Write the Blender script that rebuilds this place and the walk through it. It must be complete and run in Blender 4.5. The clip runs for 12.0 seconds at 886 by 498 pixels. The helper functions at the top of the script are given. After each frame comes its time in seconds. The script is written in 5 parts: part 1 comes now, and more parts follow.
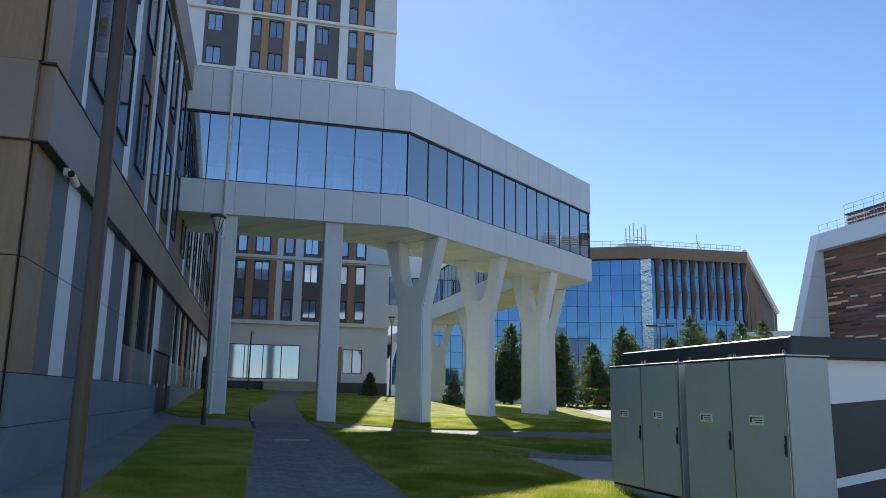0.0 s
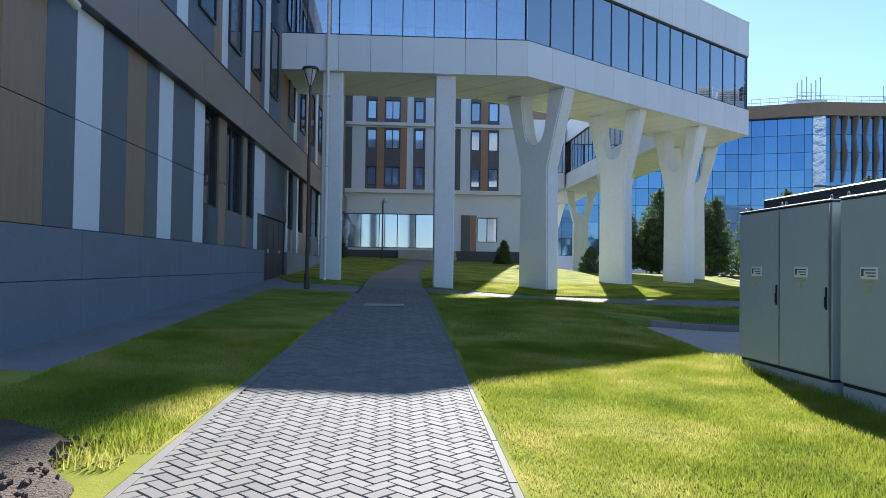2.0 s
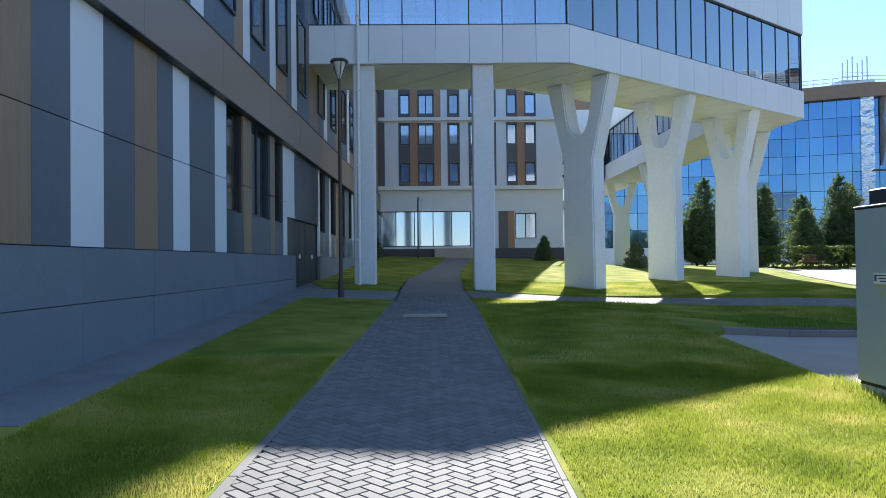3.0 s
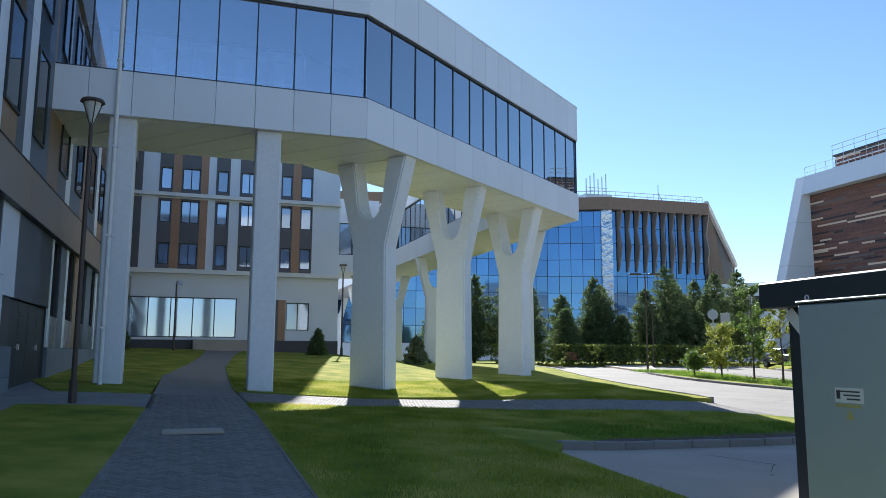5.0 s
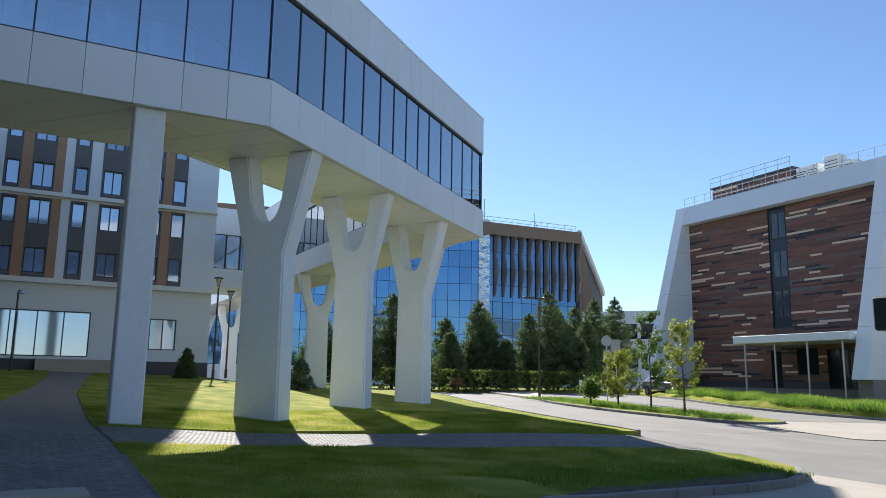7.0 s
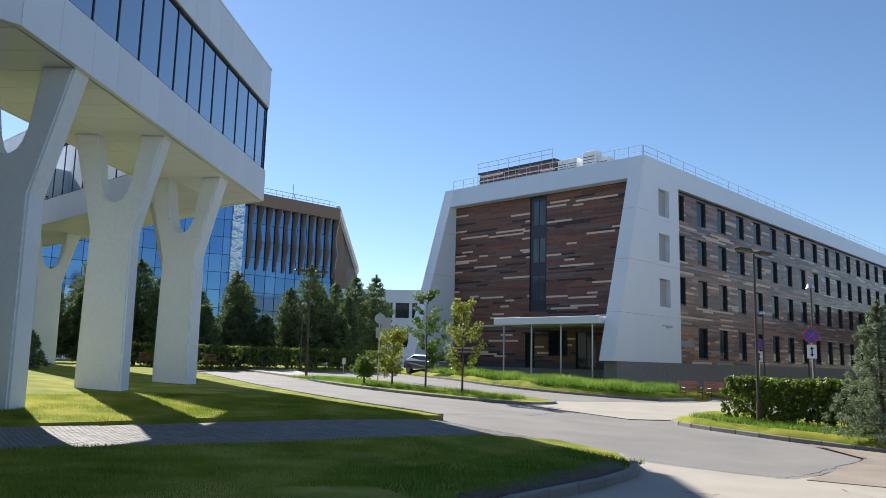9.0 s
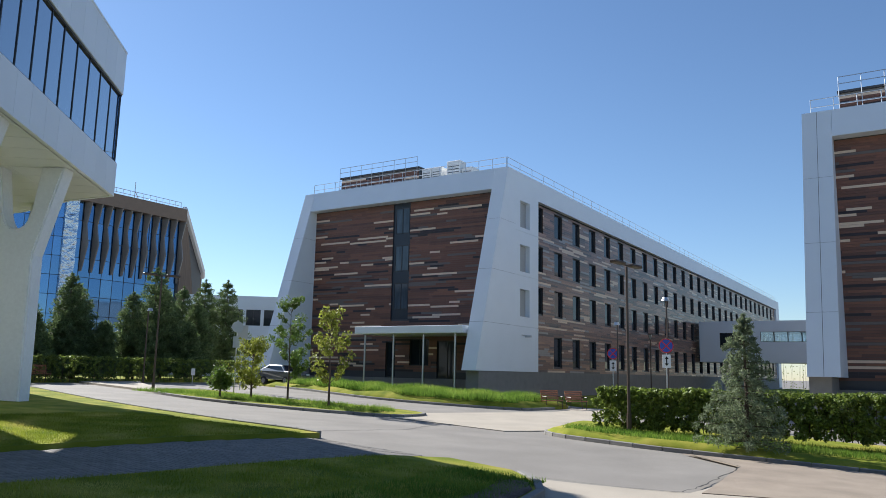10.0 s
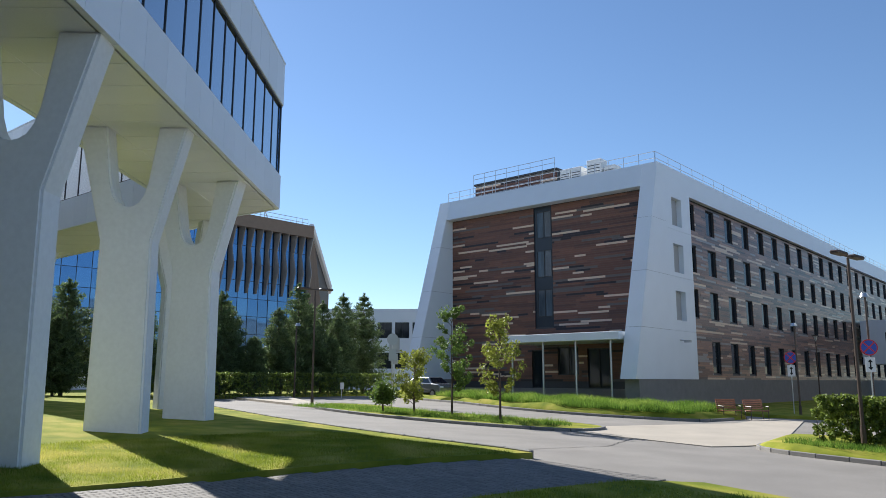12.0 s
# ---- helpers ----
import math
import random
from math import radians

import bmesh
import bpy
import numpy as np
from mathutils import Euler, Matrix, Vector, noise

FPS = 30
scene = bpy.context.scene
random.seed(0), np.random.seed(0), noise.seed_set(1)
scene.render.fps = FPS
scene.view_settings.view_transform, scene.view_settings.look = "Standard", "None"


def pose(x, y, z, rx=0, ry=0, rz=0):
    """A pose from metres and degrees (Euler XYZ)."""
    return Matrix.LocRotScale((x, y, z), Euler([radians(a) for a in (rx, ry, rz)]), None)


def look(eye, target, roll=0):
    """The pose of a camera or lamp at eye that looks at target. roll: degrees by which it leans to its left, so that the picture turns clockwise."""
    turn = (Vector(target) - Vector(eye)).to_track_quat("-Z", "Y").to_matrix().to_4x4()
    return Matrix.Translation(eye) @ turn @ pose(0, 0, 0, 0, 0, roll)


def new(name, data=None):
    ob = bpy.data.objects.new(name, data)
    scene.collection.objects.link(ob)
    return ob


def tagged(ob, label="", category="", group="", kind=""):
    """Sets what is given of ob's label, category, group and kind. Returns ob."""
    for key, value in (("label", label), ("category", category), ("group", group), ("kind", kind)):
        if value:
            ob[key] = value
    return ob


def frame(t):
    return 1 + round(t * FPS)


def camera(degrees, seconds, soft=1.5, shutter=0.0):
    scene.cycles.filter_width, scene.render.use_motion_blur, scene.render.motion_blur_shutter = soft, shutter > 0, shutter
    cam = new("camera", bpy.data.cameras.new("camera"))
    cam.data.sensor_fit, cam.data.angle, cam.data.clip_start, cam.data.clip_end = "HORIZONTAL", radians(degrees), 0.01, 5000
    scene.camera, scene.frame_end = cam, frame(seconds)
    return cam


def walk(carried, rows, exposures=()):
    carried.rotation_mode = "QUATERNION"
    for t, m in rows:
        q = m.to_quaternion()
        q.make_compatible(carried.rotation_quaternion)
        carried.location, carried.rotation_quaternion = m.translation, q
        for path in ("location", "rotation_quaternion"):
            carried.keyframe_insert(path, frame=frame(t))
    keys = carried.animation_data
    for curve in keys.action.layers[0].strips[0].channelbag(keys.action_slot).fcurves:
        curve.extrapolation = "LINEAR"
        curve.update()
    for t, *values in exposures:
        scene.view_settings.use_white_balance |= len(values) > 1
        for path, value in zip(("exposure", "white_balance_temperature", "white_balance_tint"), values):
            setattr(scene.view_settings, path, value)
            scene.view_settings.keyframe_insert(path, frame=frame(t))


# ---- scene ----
# Path of the walk, eye and target in metres
cam = camera(60.3, 12.0, soft=0.65)
PATH = [
    (0, (0.332, 0.027, 1.569), (0.836, 1.925, 1.949), 0.9),
    (0.5, (1.002, 0.369, 1.522), (1.366, 2.31, 1.841), 1.5),
    (1, (1.513, 0.762, 1.449), (1.793, 2.731, 1.663), 1.0),
    (1.5, (1.867, 1.447, 1.379), (2.075, 3.434, 1.478), 1.2),
    (2, (1.987, 2.262, 1.346), (2.112, 4.257, 1.392), 0.8),
    (2.5, (1.942, 3.141, 1.42), (1.963, 5.14, 1.483), 0.1),
    (3, (1.861, 3.817, 1.567), (1.896, 5.817, 1.6), -0.6),
    (3.5, (1.836, 4.54, 1.627), (2.034, 6.528, 1.726), 0.2),
    (5.5, (1.451, 7.802, 1.688), (2.18, 9.639, 1.992), 0.1),
    (6, (1.46, 8.687, 1.735), (2.262, 10.488, 2.068), 0.5),
    (6.5, (1.394, 9.442, 1.728), (2.265, 11.209, 2.071), 0.7),
    (8.5, (1.507, 12.509, 1.741), (2.816, 13.994, 2.029), 1.5),
    (9, (1.617, 13.219, 1.785), (3.085, 14.546, 2.075), 1.5),
    (9.5, (1.789, 13.89, 1.817), (3.393, 15.047, 2.118), 1.2),
    (10, (1.89, 14.643, 1.896), (3.587, 15.652, 2.215), 1.2),
    (10.5, (2.002, 15.417, 1.938), (3.738, 16.357, 2.266), 1.3),
    (11, (2.016, 16.173, 1.906), (3.737, 17.136, 2.235), 1.5),
    (11.5, (2.049, 16.933, 1.919), (3.706, 18.004, 2.245), 1.0),
    (12, (2.089, 17.657, 1.943), (3.62, 18.899, 2.283), 0.1),
]
walk(cam, [(t, look(eye, target, roll)) for t, eye, target, roll in PATH], [(0.0, 0.8, 6000, 10), (1.5, 1.15, 5900, 10), (2.5, 1.3, 5800, 10), (3.5, 1.45, 5800, 10), (5.5, 0.95, 5900, 10), (6.5, 0.9, 6000, 10), (8.5, 0.82, 6100, 10), (10.5, 0.72, 6000, 10), (12.0, 0.76, 6000, 10)])

# ---- daylight ----
SUN_ELEV, SUN_YAW = radians(34.4), radians(13.0)   # yaw: clockwise from +y
world = bpy.data.worlds.new("sky")
scene.world = world
world.use_nodes = True
wn = world.node_tree
wn.nodes.clear()
sky = wn.nodes.new("ShaderNodeTexSky")
sky.sky_type, sky.sun_disc = "NISHITA", False
sky.sun_elevation, sky.sun_rotation = SUN_ELEV, SUN_YAW
sky.altitude, sky.air_density, sky.dust_density, sky.ozone_density = 100, 1.0, 0.1, 3.5
bg = wn.nodes.new("ShaderNodeBackground")
bg.inputs["Strength"].default_value = 0.078
wout = wn.nodes.new("ShaderNodeOutputWorld")
wn.links.new(sky.outputs[0], bg.inputs[0])
wn.links.new(bg.outputs[0], wout.inputs[0])
sun_data = bpy.data.lights.new("sun", "SUN")
sun_data.energy, sun_data.angle, sun_data.color = 5.0, radians(0.55), (1.0, 0.93, 0.82)
sun = new("sun", sun_data)
sun_dir = Vector((math.sin(SUN_YAW) * math.cos(SUN_ELEV), math.cos(SUN_YAW) * math.cos(SUN_ELEV), math.sin(SUN_ELEV)))
sun.matrix_world = look(sun_dir * 200, (0, 0, 0))


# ---- materials ----
def material(name, color, rough=0.6, metal=0.0, var=0.15, scale=1.5, fine=30.0, bump=0.0, dist=0.01, rand=0.0, spec=0.5, stretch=(1, 1, 1), ramp=None, island=False, coat=0.0, trans=0.0):
    m = bpy.data.materials.new(name)
    m.use_nodes = True
    nt = m.node_tree
    nodes, links = nt.nodes, nt.links
    b = nodes["Principled BSDF"]
    b.inputs["Roughness"].default_value, b.inputs["Metallic"].default_value = rough, metal
    b.inputs["Specular IOR Level"].default_value = spec
    b.inputs["Coat Weight"].default_value = coat
    geo = nodes.new("ShaderNodeNewGeometry")
    mp = nodes.new("ShaderNodeMapping")
    mp.inputs["Scale"].default_value = stretch
    links.new(geo.outputs["Position"], mp.inputs["Vector"])
    big, small = nodes.new("ShaderNodeTexNoise"), nodes.new("ShaderNodeTexNoise")
    for n, s in ((big, scale), (small, fine)):
        n.inputs["Scale"].default_value, n.inputs["Detail"].default_value = s, 5.0
        links.new(mp.outputs[0], n.inputs["Vector"])
    add = nodes.new("ShaderNodeMath")
    add.operation = "ADD"
    links.new(big.outputs[0], add.inputs[0])
    links.new(small.outputs[0], add.inputs[1])
    mr = nodes.new("ShaderNodeMapRange")
    mr.inputs["From Min"].default_value, mr.inputs["From Max"].default_value = 0.6, 1.4
    mr.inputs["To Min"].default_value, mr.inputs["To Max"].default_value = 1 - var, 1 + var
    links.new(add.outputs[0], mr.inputs["Value"])
    value = mr.outputs[0]
    if rand:
        info = nodes.new("ShaderNodeObjectInfo")
        r2 = nodes.new("ShaderNodeMapRange")
        r2.inputs["To Min"].default_value, r2.inputs["To Max"].default_value = 1 - rand, 1 + rand
        links.new((geo.outputs["Random Per Island"] if island else info.outputs["Random"]), r2.inputs["Value"])
        mu = nodes.new("ShaderNodeMath")
        mu.operation = "MULTIPLY"
        links.new(value, mu.inputs[0])
        links.new(r2.outputs[0], mu.inputs[1])
        value = mu.outputs[0]
    mix = nodes.new("ShaderNodeVectorMath")
    mix.operation = "SCALE"
    if ramp:
        cr = nodes.new("ShaderNodeValToRGB")
        cr.color_ramp.interpolation = "CONSTANT" if island else "LINEAR"
        for i, (p, c) in enumerate(ramp):
            el = cr.color_ramp.elements[i] if i < 2 else cr.color_ramp.elements.new(p)
            el.position, el.color = p, (*c, 1)
        if island:
            links.new(geo.outputs["Random Per Island"], cr.inputs[0])
        else:
            links.new(big.outputs[0], cr.inputs[0])
        links.new(cr.outputs[0], mix.inputs[0])
    else:
        mix.inputs[0].default_value = color
    links.new(value, mix.inputs["Scale"])
    links.new(mix.outputs[0], b.inputs["Base Color"])
    if trans:
        tl, ms = nodes.new("ShaderNodeBsdfTranslucent"), nodes.new("ShaderNodeMixShader")
        ms.inputs[0].default_value = trans
        links.new(mix.outputs[0], tl.inputs[0])
        links.new(b.outputs[0], ms.inputs[1])
        links.new(tl.outputs[0], ms.inputs[2])
        links.new(ms.outputs[0], nodes["Material Output"].inputs["Surface"])
    if bump:
        bp = nodes.new("ShaderNodeBump")
        bp.inputs["Strength"].default_value, bp.inputs["Distance"].default_value = bump, dist
        links.new(small.outputs[0], bp.inputs["Height"])
        links.new(bp.outputs[0], b.inputs["Normal"])
    return m


def glass(name, tint, gloss=0.06, through_part=0.25):
    """A coated pane: partly see-through, glossy, more so at a slant."""
    m = bpy.data.materials.new(name)
    m.use_nodes = True
    nt = m.node_tree
    nt.nodes.remove(nt.nodes["Principled BSDF"])
    out = nt.nodes["Material Output"]
    tr, gl, fr, mx = (nt.nodes.new("ShaderNode" + k) for k in ("BsdfTransparent", "BsdfGlossy", "Fresnel", "MixShader"))
    tr.inputs[0].default_value = (*tint, 1)
    gl.inputs[0].default_value, gl.inputs["Roughness"].default_value = (0.9, 0.95, 1, 1), 0.02
    fr.inputs[0].default_value = 1.0 + gloss * 12
    fl = nt.nodes.new("ShaderNodeMath")
    fl.operation, fl.use_clamp = "ADD", True
    fl.inputs[1].default_value = through_part
    nt.links.new(fr.outputs[0], fl.inputs[0])
    nt.links.new(fl.outputs[0], mx.inputs[0])
    nt.links.new(tr.outputs[0], mx.inputs[1])
    nt.links.new(gl.outputs[0], mx.inputs[2])
    nt.links.new(mx.outputs[0], out.inputs["Surface"])
    return m


WHITE = material("white_paint", (0.8, 0.8, 0.78), 0.55, var=0.05, scale=0.7, fine=14, bump=0.05)
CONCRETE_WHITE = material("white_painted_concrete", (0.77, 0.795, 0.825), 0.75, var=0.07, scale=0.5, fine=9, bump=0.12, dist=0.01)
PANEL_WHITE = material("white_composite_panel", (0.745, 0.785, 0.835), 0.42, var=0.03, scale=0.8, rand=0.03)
SOFFIT = material("cream_soffit_panel", (0.77, 0.785, 0.82), 0.32, var=0.05, scale=0.8, rand=0.03)
SLATE = material("slate_blue_panel", (0.105, 0.125, 0.155), 0.45, var=0.1, scale=1.0, fine=12, rand=0.06)
PLINTH = material("grey_fibre_plinth", (0.19, 0.22, 0.255), 0.65, var=0.12, scale=1.3, fine=20, bump=0.1, rand=0.05)
TAN = material("tan_wood_panel", (0.29, 0.195, 0.12), 0.5, var=0.16, scale=2.0, fine=14, stretch=(6, 6, 0.5), rand=0.06)
BAND = material("bronze_band_panel", (0.27, 0.205, 0.15), 0.4, var=0.06, scale=1, rand=0.04)
INFILL_TAN = material("tan_infill_panel", (0.40, 0.225, 0.125), 0.5, var=0.08, rand=0.05)
INFILL_GREY = material("grey_infill_panel", (0.12, 0.115, 0.118), 0.5, var=0.1, rand=0.06)
GREYDARK = material("dark_grey_panel", (0.06, 0.06, 0.065), 0.5, var=0.1)
DOOR_DARK = material("dark_painted_door", (0.032, 0.036, 0.042), 0.5, var=0.1, rand=0.08)
FRAME = material("dark_window_frame", (0.02, 0.022, 0.026), 0.4, var=0.05)
INSIDE = material("dim_interior", (0.22, 0.22, 0.22), 0.8, var=0.2, scale=0.4)
STEEL = material("galvanised_steel", (0.55, 0.56, 0.57), 0.35, 0.9, var=0.08)
BROWNPOLE = material("brown_painted_steel", (0.075, 0.05, 0.038), 0.45, var=0.1)
BLACK = material("black_rubber", (0.015, 0.015, 0.016), 0.7, var=0.1)
PLANK = material("timber_cladding", (1, 1, 1), 0.55, var=0.12, scale=3, fine=25, stretch=(1, 1, 8), island=True,
                 ramp=[(0.0, (0.165, 0.076, 0.052)), (0.26, (0.19, 0.087, 0.059)), (0.48, (0.13, 0.064, 0.048)), (0.62, (0.225, 0.10, 0.063)), (0.74, (0.15, 0.125, 0.115)), (0.81, (0.74, 0.555, 0.41)), (0.90, (0.038, 0.028, 0.032))])
# side boards, paler than PLANK: grazing sky reflection is put into the colours
PLANK_SHEEN = material("sky_sheen_timber_cladding", (1, 1, 1), 0.3, var=0.12, scale=3, fine=25, stretch=(1, 1, 8), island=True,
                      ramp=[(0.0, (0.19, 0.10, 0.07)), (0.28, (0.28, 0.15, 0.10)), (0.50, (0.12, 0.08, 0.066)), (0.64, (0.36, 0.19, 0.115)), (0.76, (0.30, 0.27, 0.25)), (0.84, (0.66, 0.49, 0.34)), (0.93, (0.07, 0.05, 0.045))])
GLASS_BRIDGE = glass("tinted_bridge_glass", (0.66, 0.74, 0.84), 0.045, 0.38)
GLASS_DARK = material("dark_reflecting_glass", (0.016, 0.022, 0.03), 0.05, var=0.02, spec=0.45)
GLASS_BLUE = material("blue_mirror_glass", (0.10, 0.20, 0.36), 0.05, 0.85, var=0.05, scale=0.3, rand=0.10)
WEED = material("green_weed", (0, 0, 0), 0.7, var=0.4, scale=0.7, fine=12, spec=0.15, trans=0.5,
                ramp=[(0.3, (0.10, 0.20, 0.03)), (0.5, (0.17, 0.28, 0.04)), (0.68, (0.27, 0.34, 0.07))])
GRASS = material("lawn_grass", (0, 0, 0), 0.95, var=0.2, scale=1.0, fine=70, bump=0.35, dist=0.02, spec=0.1,
                 ramp=[(0.3, (0.145, 0.19, 0.022)), (0.5, (0.23, 0.25, 0.03)), (0.68, (0.33, 0.295, 0.06))])
BLADE = material("grass_blade", (0, 0, 0), 0.8, var=0.35, scale=0.9, fine=30, spec=0.1, trans=0.55,
                 ramp=[(0.3, (0.19, 0.26, 0.028)), (0.5, (0.31, 0.35, 0.045)), (0.66, (0.47, 0.42, 0.12))])
APRON = material("stained_grey_concrete", (0.235, 0.225, 0.21), 0.85, var=0.3, scale=1.3, fine=50, bump=0.3, dist=0.01)
WAVY = material("wavy_mirror_pane", (0.45, 0.5, 0.56), 0.06, 0.95, var=0.02, scale=0.5, fine=0.9, bump=1.0, dist=0.35)
STAIR_PANE = material("curtained_stair_glass", (0.07, 0.09, 0.11), 0.06, var=0.5, scale=1.2, spec=0.5, stretch=(3, 3, 0.4))
STRIP = material("dark_stair_glass", (0.012, 0.022, 0.036), 0.3, var=0.08)
RECESS = material("grey_recess_panel", (0.38, 0.39, 0.39), 0.5, var=0.05)
CRACK = material("crack_filler", (0.035, 0.032, 0.03), 0.9, var=0.2)
OLDROAD = material("rough_old_asphalt", (0.30, 0.245, 0.19), 0.9, var=0.3, scale=1.2, fine=50, bump=0.6, dist=0.012)
SOIL = material("bare_soil", (0.14, 0.105, 0.08), 0.95, var=0.45, scale=5, fine=45, bump=1.0, dist=0.05)
ASPHALT = material("worn_asphalt", (0.24, 0.22, 0.195), 0.85, var=0.28, scale=0.45, fine=120, bump=0.3, dist=0.006)
CONCRETE = material("worn_concrete", (0.42, 0.37, 0.30), 0.85, var=0.18, scale=0.6, fine=60, bump=0.25, dist=0.01)
KERB = material("concrete_kerb", (0.23, 0.22, 0.205), 0.85, var=0.15, scale=2, fine=40, bump=0.3, rand=0.08)
PAVER = material("grey_concrete_paver", (0.195, 0.178, 0.158), 0.8, var=0.14, scale=1.2, fine=80, bump=0.25, dist=0.004, rand=0.16, island=True)
PAVER_ONE = material("grey_concrete_paver_loose", (0.195, 0.178, 0.158), 0.8, var=0.14, scale=1.2, fine=80, bump=0.25, dist=0.004, rand=0.16)
JOINT = material("paving_joint_sand", (0.13, 0.115, 0.095), 0.95, var=0.2, fine=60)
LEAF = material("broad_leaf", (0.12, 0.19, 0.035), 0.45, var=0.3, scale=2, fine=8, rand=0.35, island=True, trans=0.5)
HEDGE_LEAF = material("hedge_leaf", (0.17, 0.225, 0.04), 0.5, var=0.35, scale=1.5, fine=8, rand=0.5, island=True, trans=0.4)
NEEDLE = material("pine_needles", (0.12, 0.17, 0.065), 0.65, var=0.4, scale=0.8, fine=8, rand=0.4, island=True, trans=0.45)
SPRUCE = material("blue_spruce_needles", (0.19, 0.235, 0.13), 0.65, var=0.3, scale=1.5, fine=8, rand=0.4, island=True, trans=0.45)
BARK = material("bark", (0.09, 0.065, 0.05), 0.9, var=0.3, scale=4, fine=30, bump=0.5, dist=0.02)
CABINET = material("light_grey_enamel", (0.37, 0.42, 0.44), 0.4, var=0.05, scale=0.9, fine=7)
HUT_DARK = material("anthracite_panel", (0.035, 0.042, 0.048), 0.5, var=0.12, scale=0.8, fine=15)
SIGN_WHITE = material("sign_white", (0.75, 0.75, 0.75), 0.4, var=0.03)
SIGN_BLUE = material("sign_blue", (0.02, 0.07, 0.42), 0.4, var=0.03)
SIGN_RED = material("sign_red", (0.55, 0.02, 0.02), 0.4, var=0.03)
YELLOW = material("sticker_yellow", (0.46, 0.42, 0.16), 0.5, var=0.03)
BENCH_WOOD = material("oiled_bench_wood", (0.34, 0.13, 0.06), 0.5, var=0.15, scale=3, stretch=(1, 8, 8), rand=0.1)
CAR_PAINT = material("silver_car_paint", (0.24, 0.25, 0.26), 0.25, 0.5, var=0.03, coat=0.6)


# ---- mesh helpers ----
def box(bm, x0, x1, y0, y1, z0, z1):
    v = [bm.verts.new(p) for p in ((x0, y0, z0), (x1, y0, z0), (x1, y1, z0), (x0, y1, z0), (x0, y0, z1), (x1, y0, z1), (x1, y1, z1), (x0, y1, z1))]
    for f in ((3, 2, 1, 0), (4, 5, 6, 7), (0, 1, 5, 4), (1, 2, 6, 5), (2, 3, 7, 6), (3, 0, 4, 7)):
        bm.faces.new([v[i] for i in f])
    return v


def prism(bm, poly, z0, z1):
    low, top = [bm.verts.new((x, y, z0)) for x, y in poly], [bm.verts.new((x, y, z1)) for x, y in poly]
    bm.faces.new(low[::-1])
    bm.faces.new(top)
    for i in range(len(poly)):
        j = (i + 1) % len(poly)
        bm.faces.new((low[i], low[j], top[j], top[i]))


def rod(bm, a, b, r0, r1=None, n=10):
    a, b = Vector(a), Vector(b)
    r1 = r0 if r1 is None else r1
    q = (b - a).to_track_quat("Z", "Y").to_matrix()
    ring = [[bm.verts.new(p + q @ Vector((r * math.cos(2 * math.pi * k / n), r * math.sin(2 * math.pi * k / n), 0))) for k in range(n)] for p, r in ((a, r0), (b, r1))]
    for k in range(n):
        j = (k + 1) % n
        bm.faces.new((ring[0][k], ring[0][j], ring[1][j], ring[1][k]))
    bm.faces.new(ring[0][::-1])
    bm.faces.new(ring[1])


def bevelled(bm, w, seg=1):
    bmesh.ops.bevel(bm, geom=bm.edges[:], offset=w, segments=seg, affect="EDGES", profile=0.5)
    return bm


def mesh_of(bm, mat, name="mesh"):
    me = bpy.data.meshes.new(name)
    bm.normal_update()
    bm.to_mesh(me)
    bm.free()
    for mm in (mat if isinstance(mat, (list, tuple)) else [mat]):
        me.materials.append(mm)
    return me


def part(name, bm, mat, parent=None, label="", m=None):
    ob = new(name, bm if isinstance(bm, bpy.types.Mesh) else mesh_of(bm, mat, name))
    if parent is not None:
        ob.parent = parent
    if m is not None:
        ob.matrix_basis = m
    return tagged(ob, label)


def thing(name, m, label, category, group="", kind=""):
    e = new(name)
    e.empty_display_size = 0.3
    e.matrix_basis = m
    return tagged(e, label, category, group, kind)


def B():
    return bmesh.new()


def boxm(*a, bev=0.0):
    bm = B()
    box(bm, *a)
    return bevelled(bm, bev) if bev else bm


# ---- terrain ----
def step(a, b, v):
    v = min(max((v - a) / (b - a), 0), 1)
    return v * v * (3 - 2 * v)


def G(x, y):
    """Height of the ground: it climbs gently ahead and falls to the east."""
    yy = max(y, -15)
    z = -0.15 + 0.034 * min(yy, 47) + 0.012 * min(max(yy - 47, 0), 13) - 0.027 * min(max(x, -10), 28)
    z -= 0.28 * math.exp(-((x - 7) ** 2 + (y - 29.3) ** 2) / 26)
    z += 0.02 * min(max(y - 35, 0), 22) * (1 - step(10, 15, x))
    return z - 0.2 * math.exp(-((y - 20) / 4.5) ** 2) * step(6, 10, x) * (1 - step(18, 24, x))


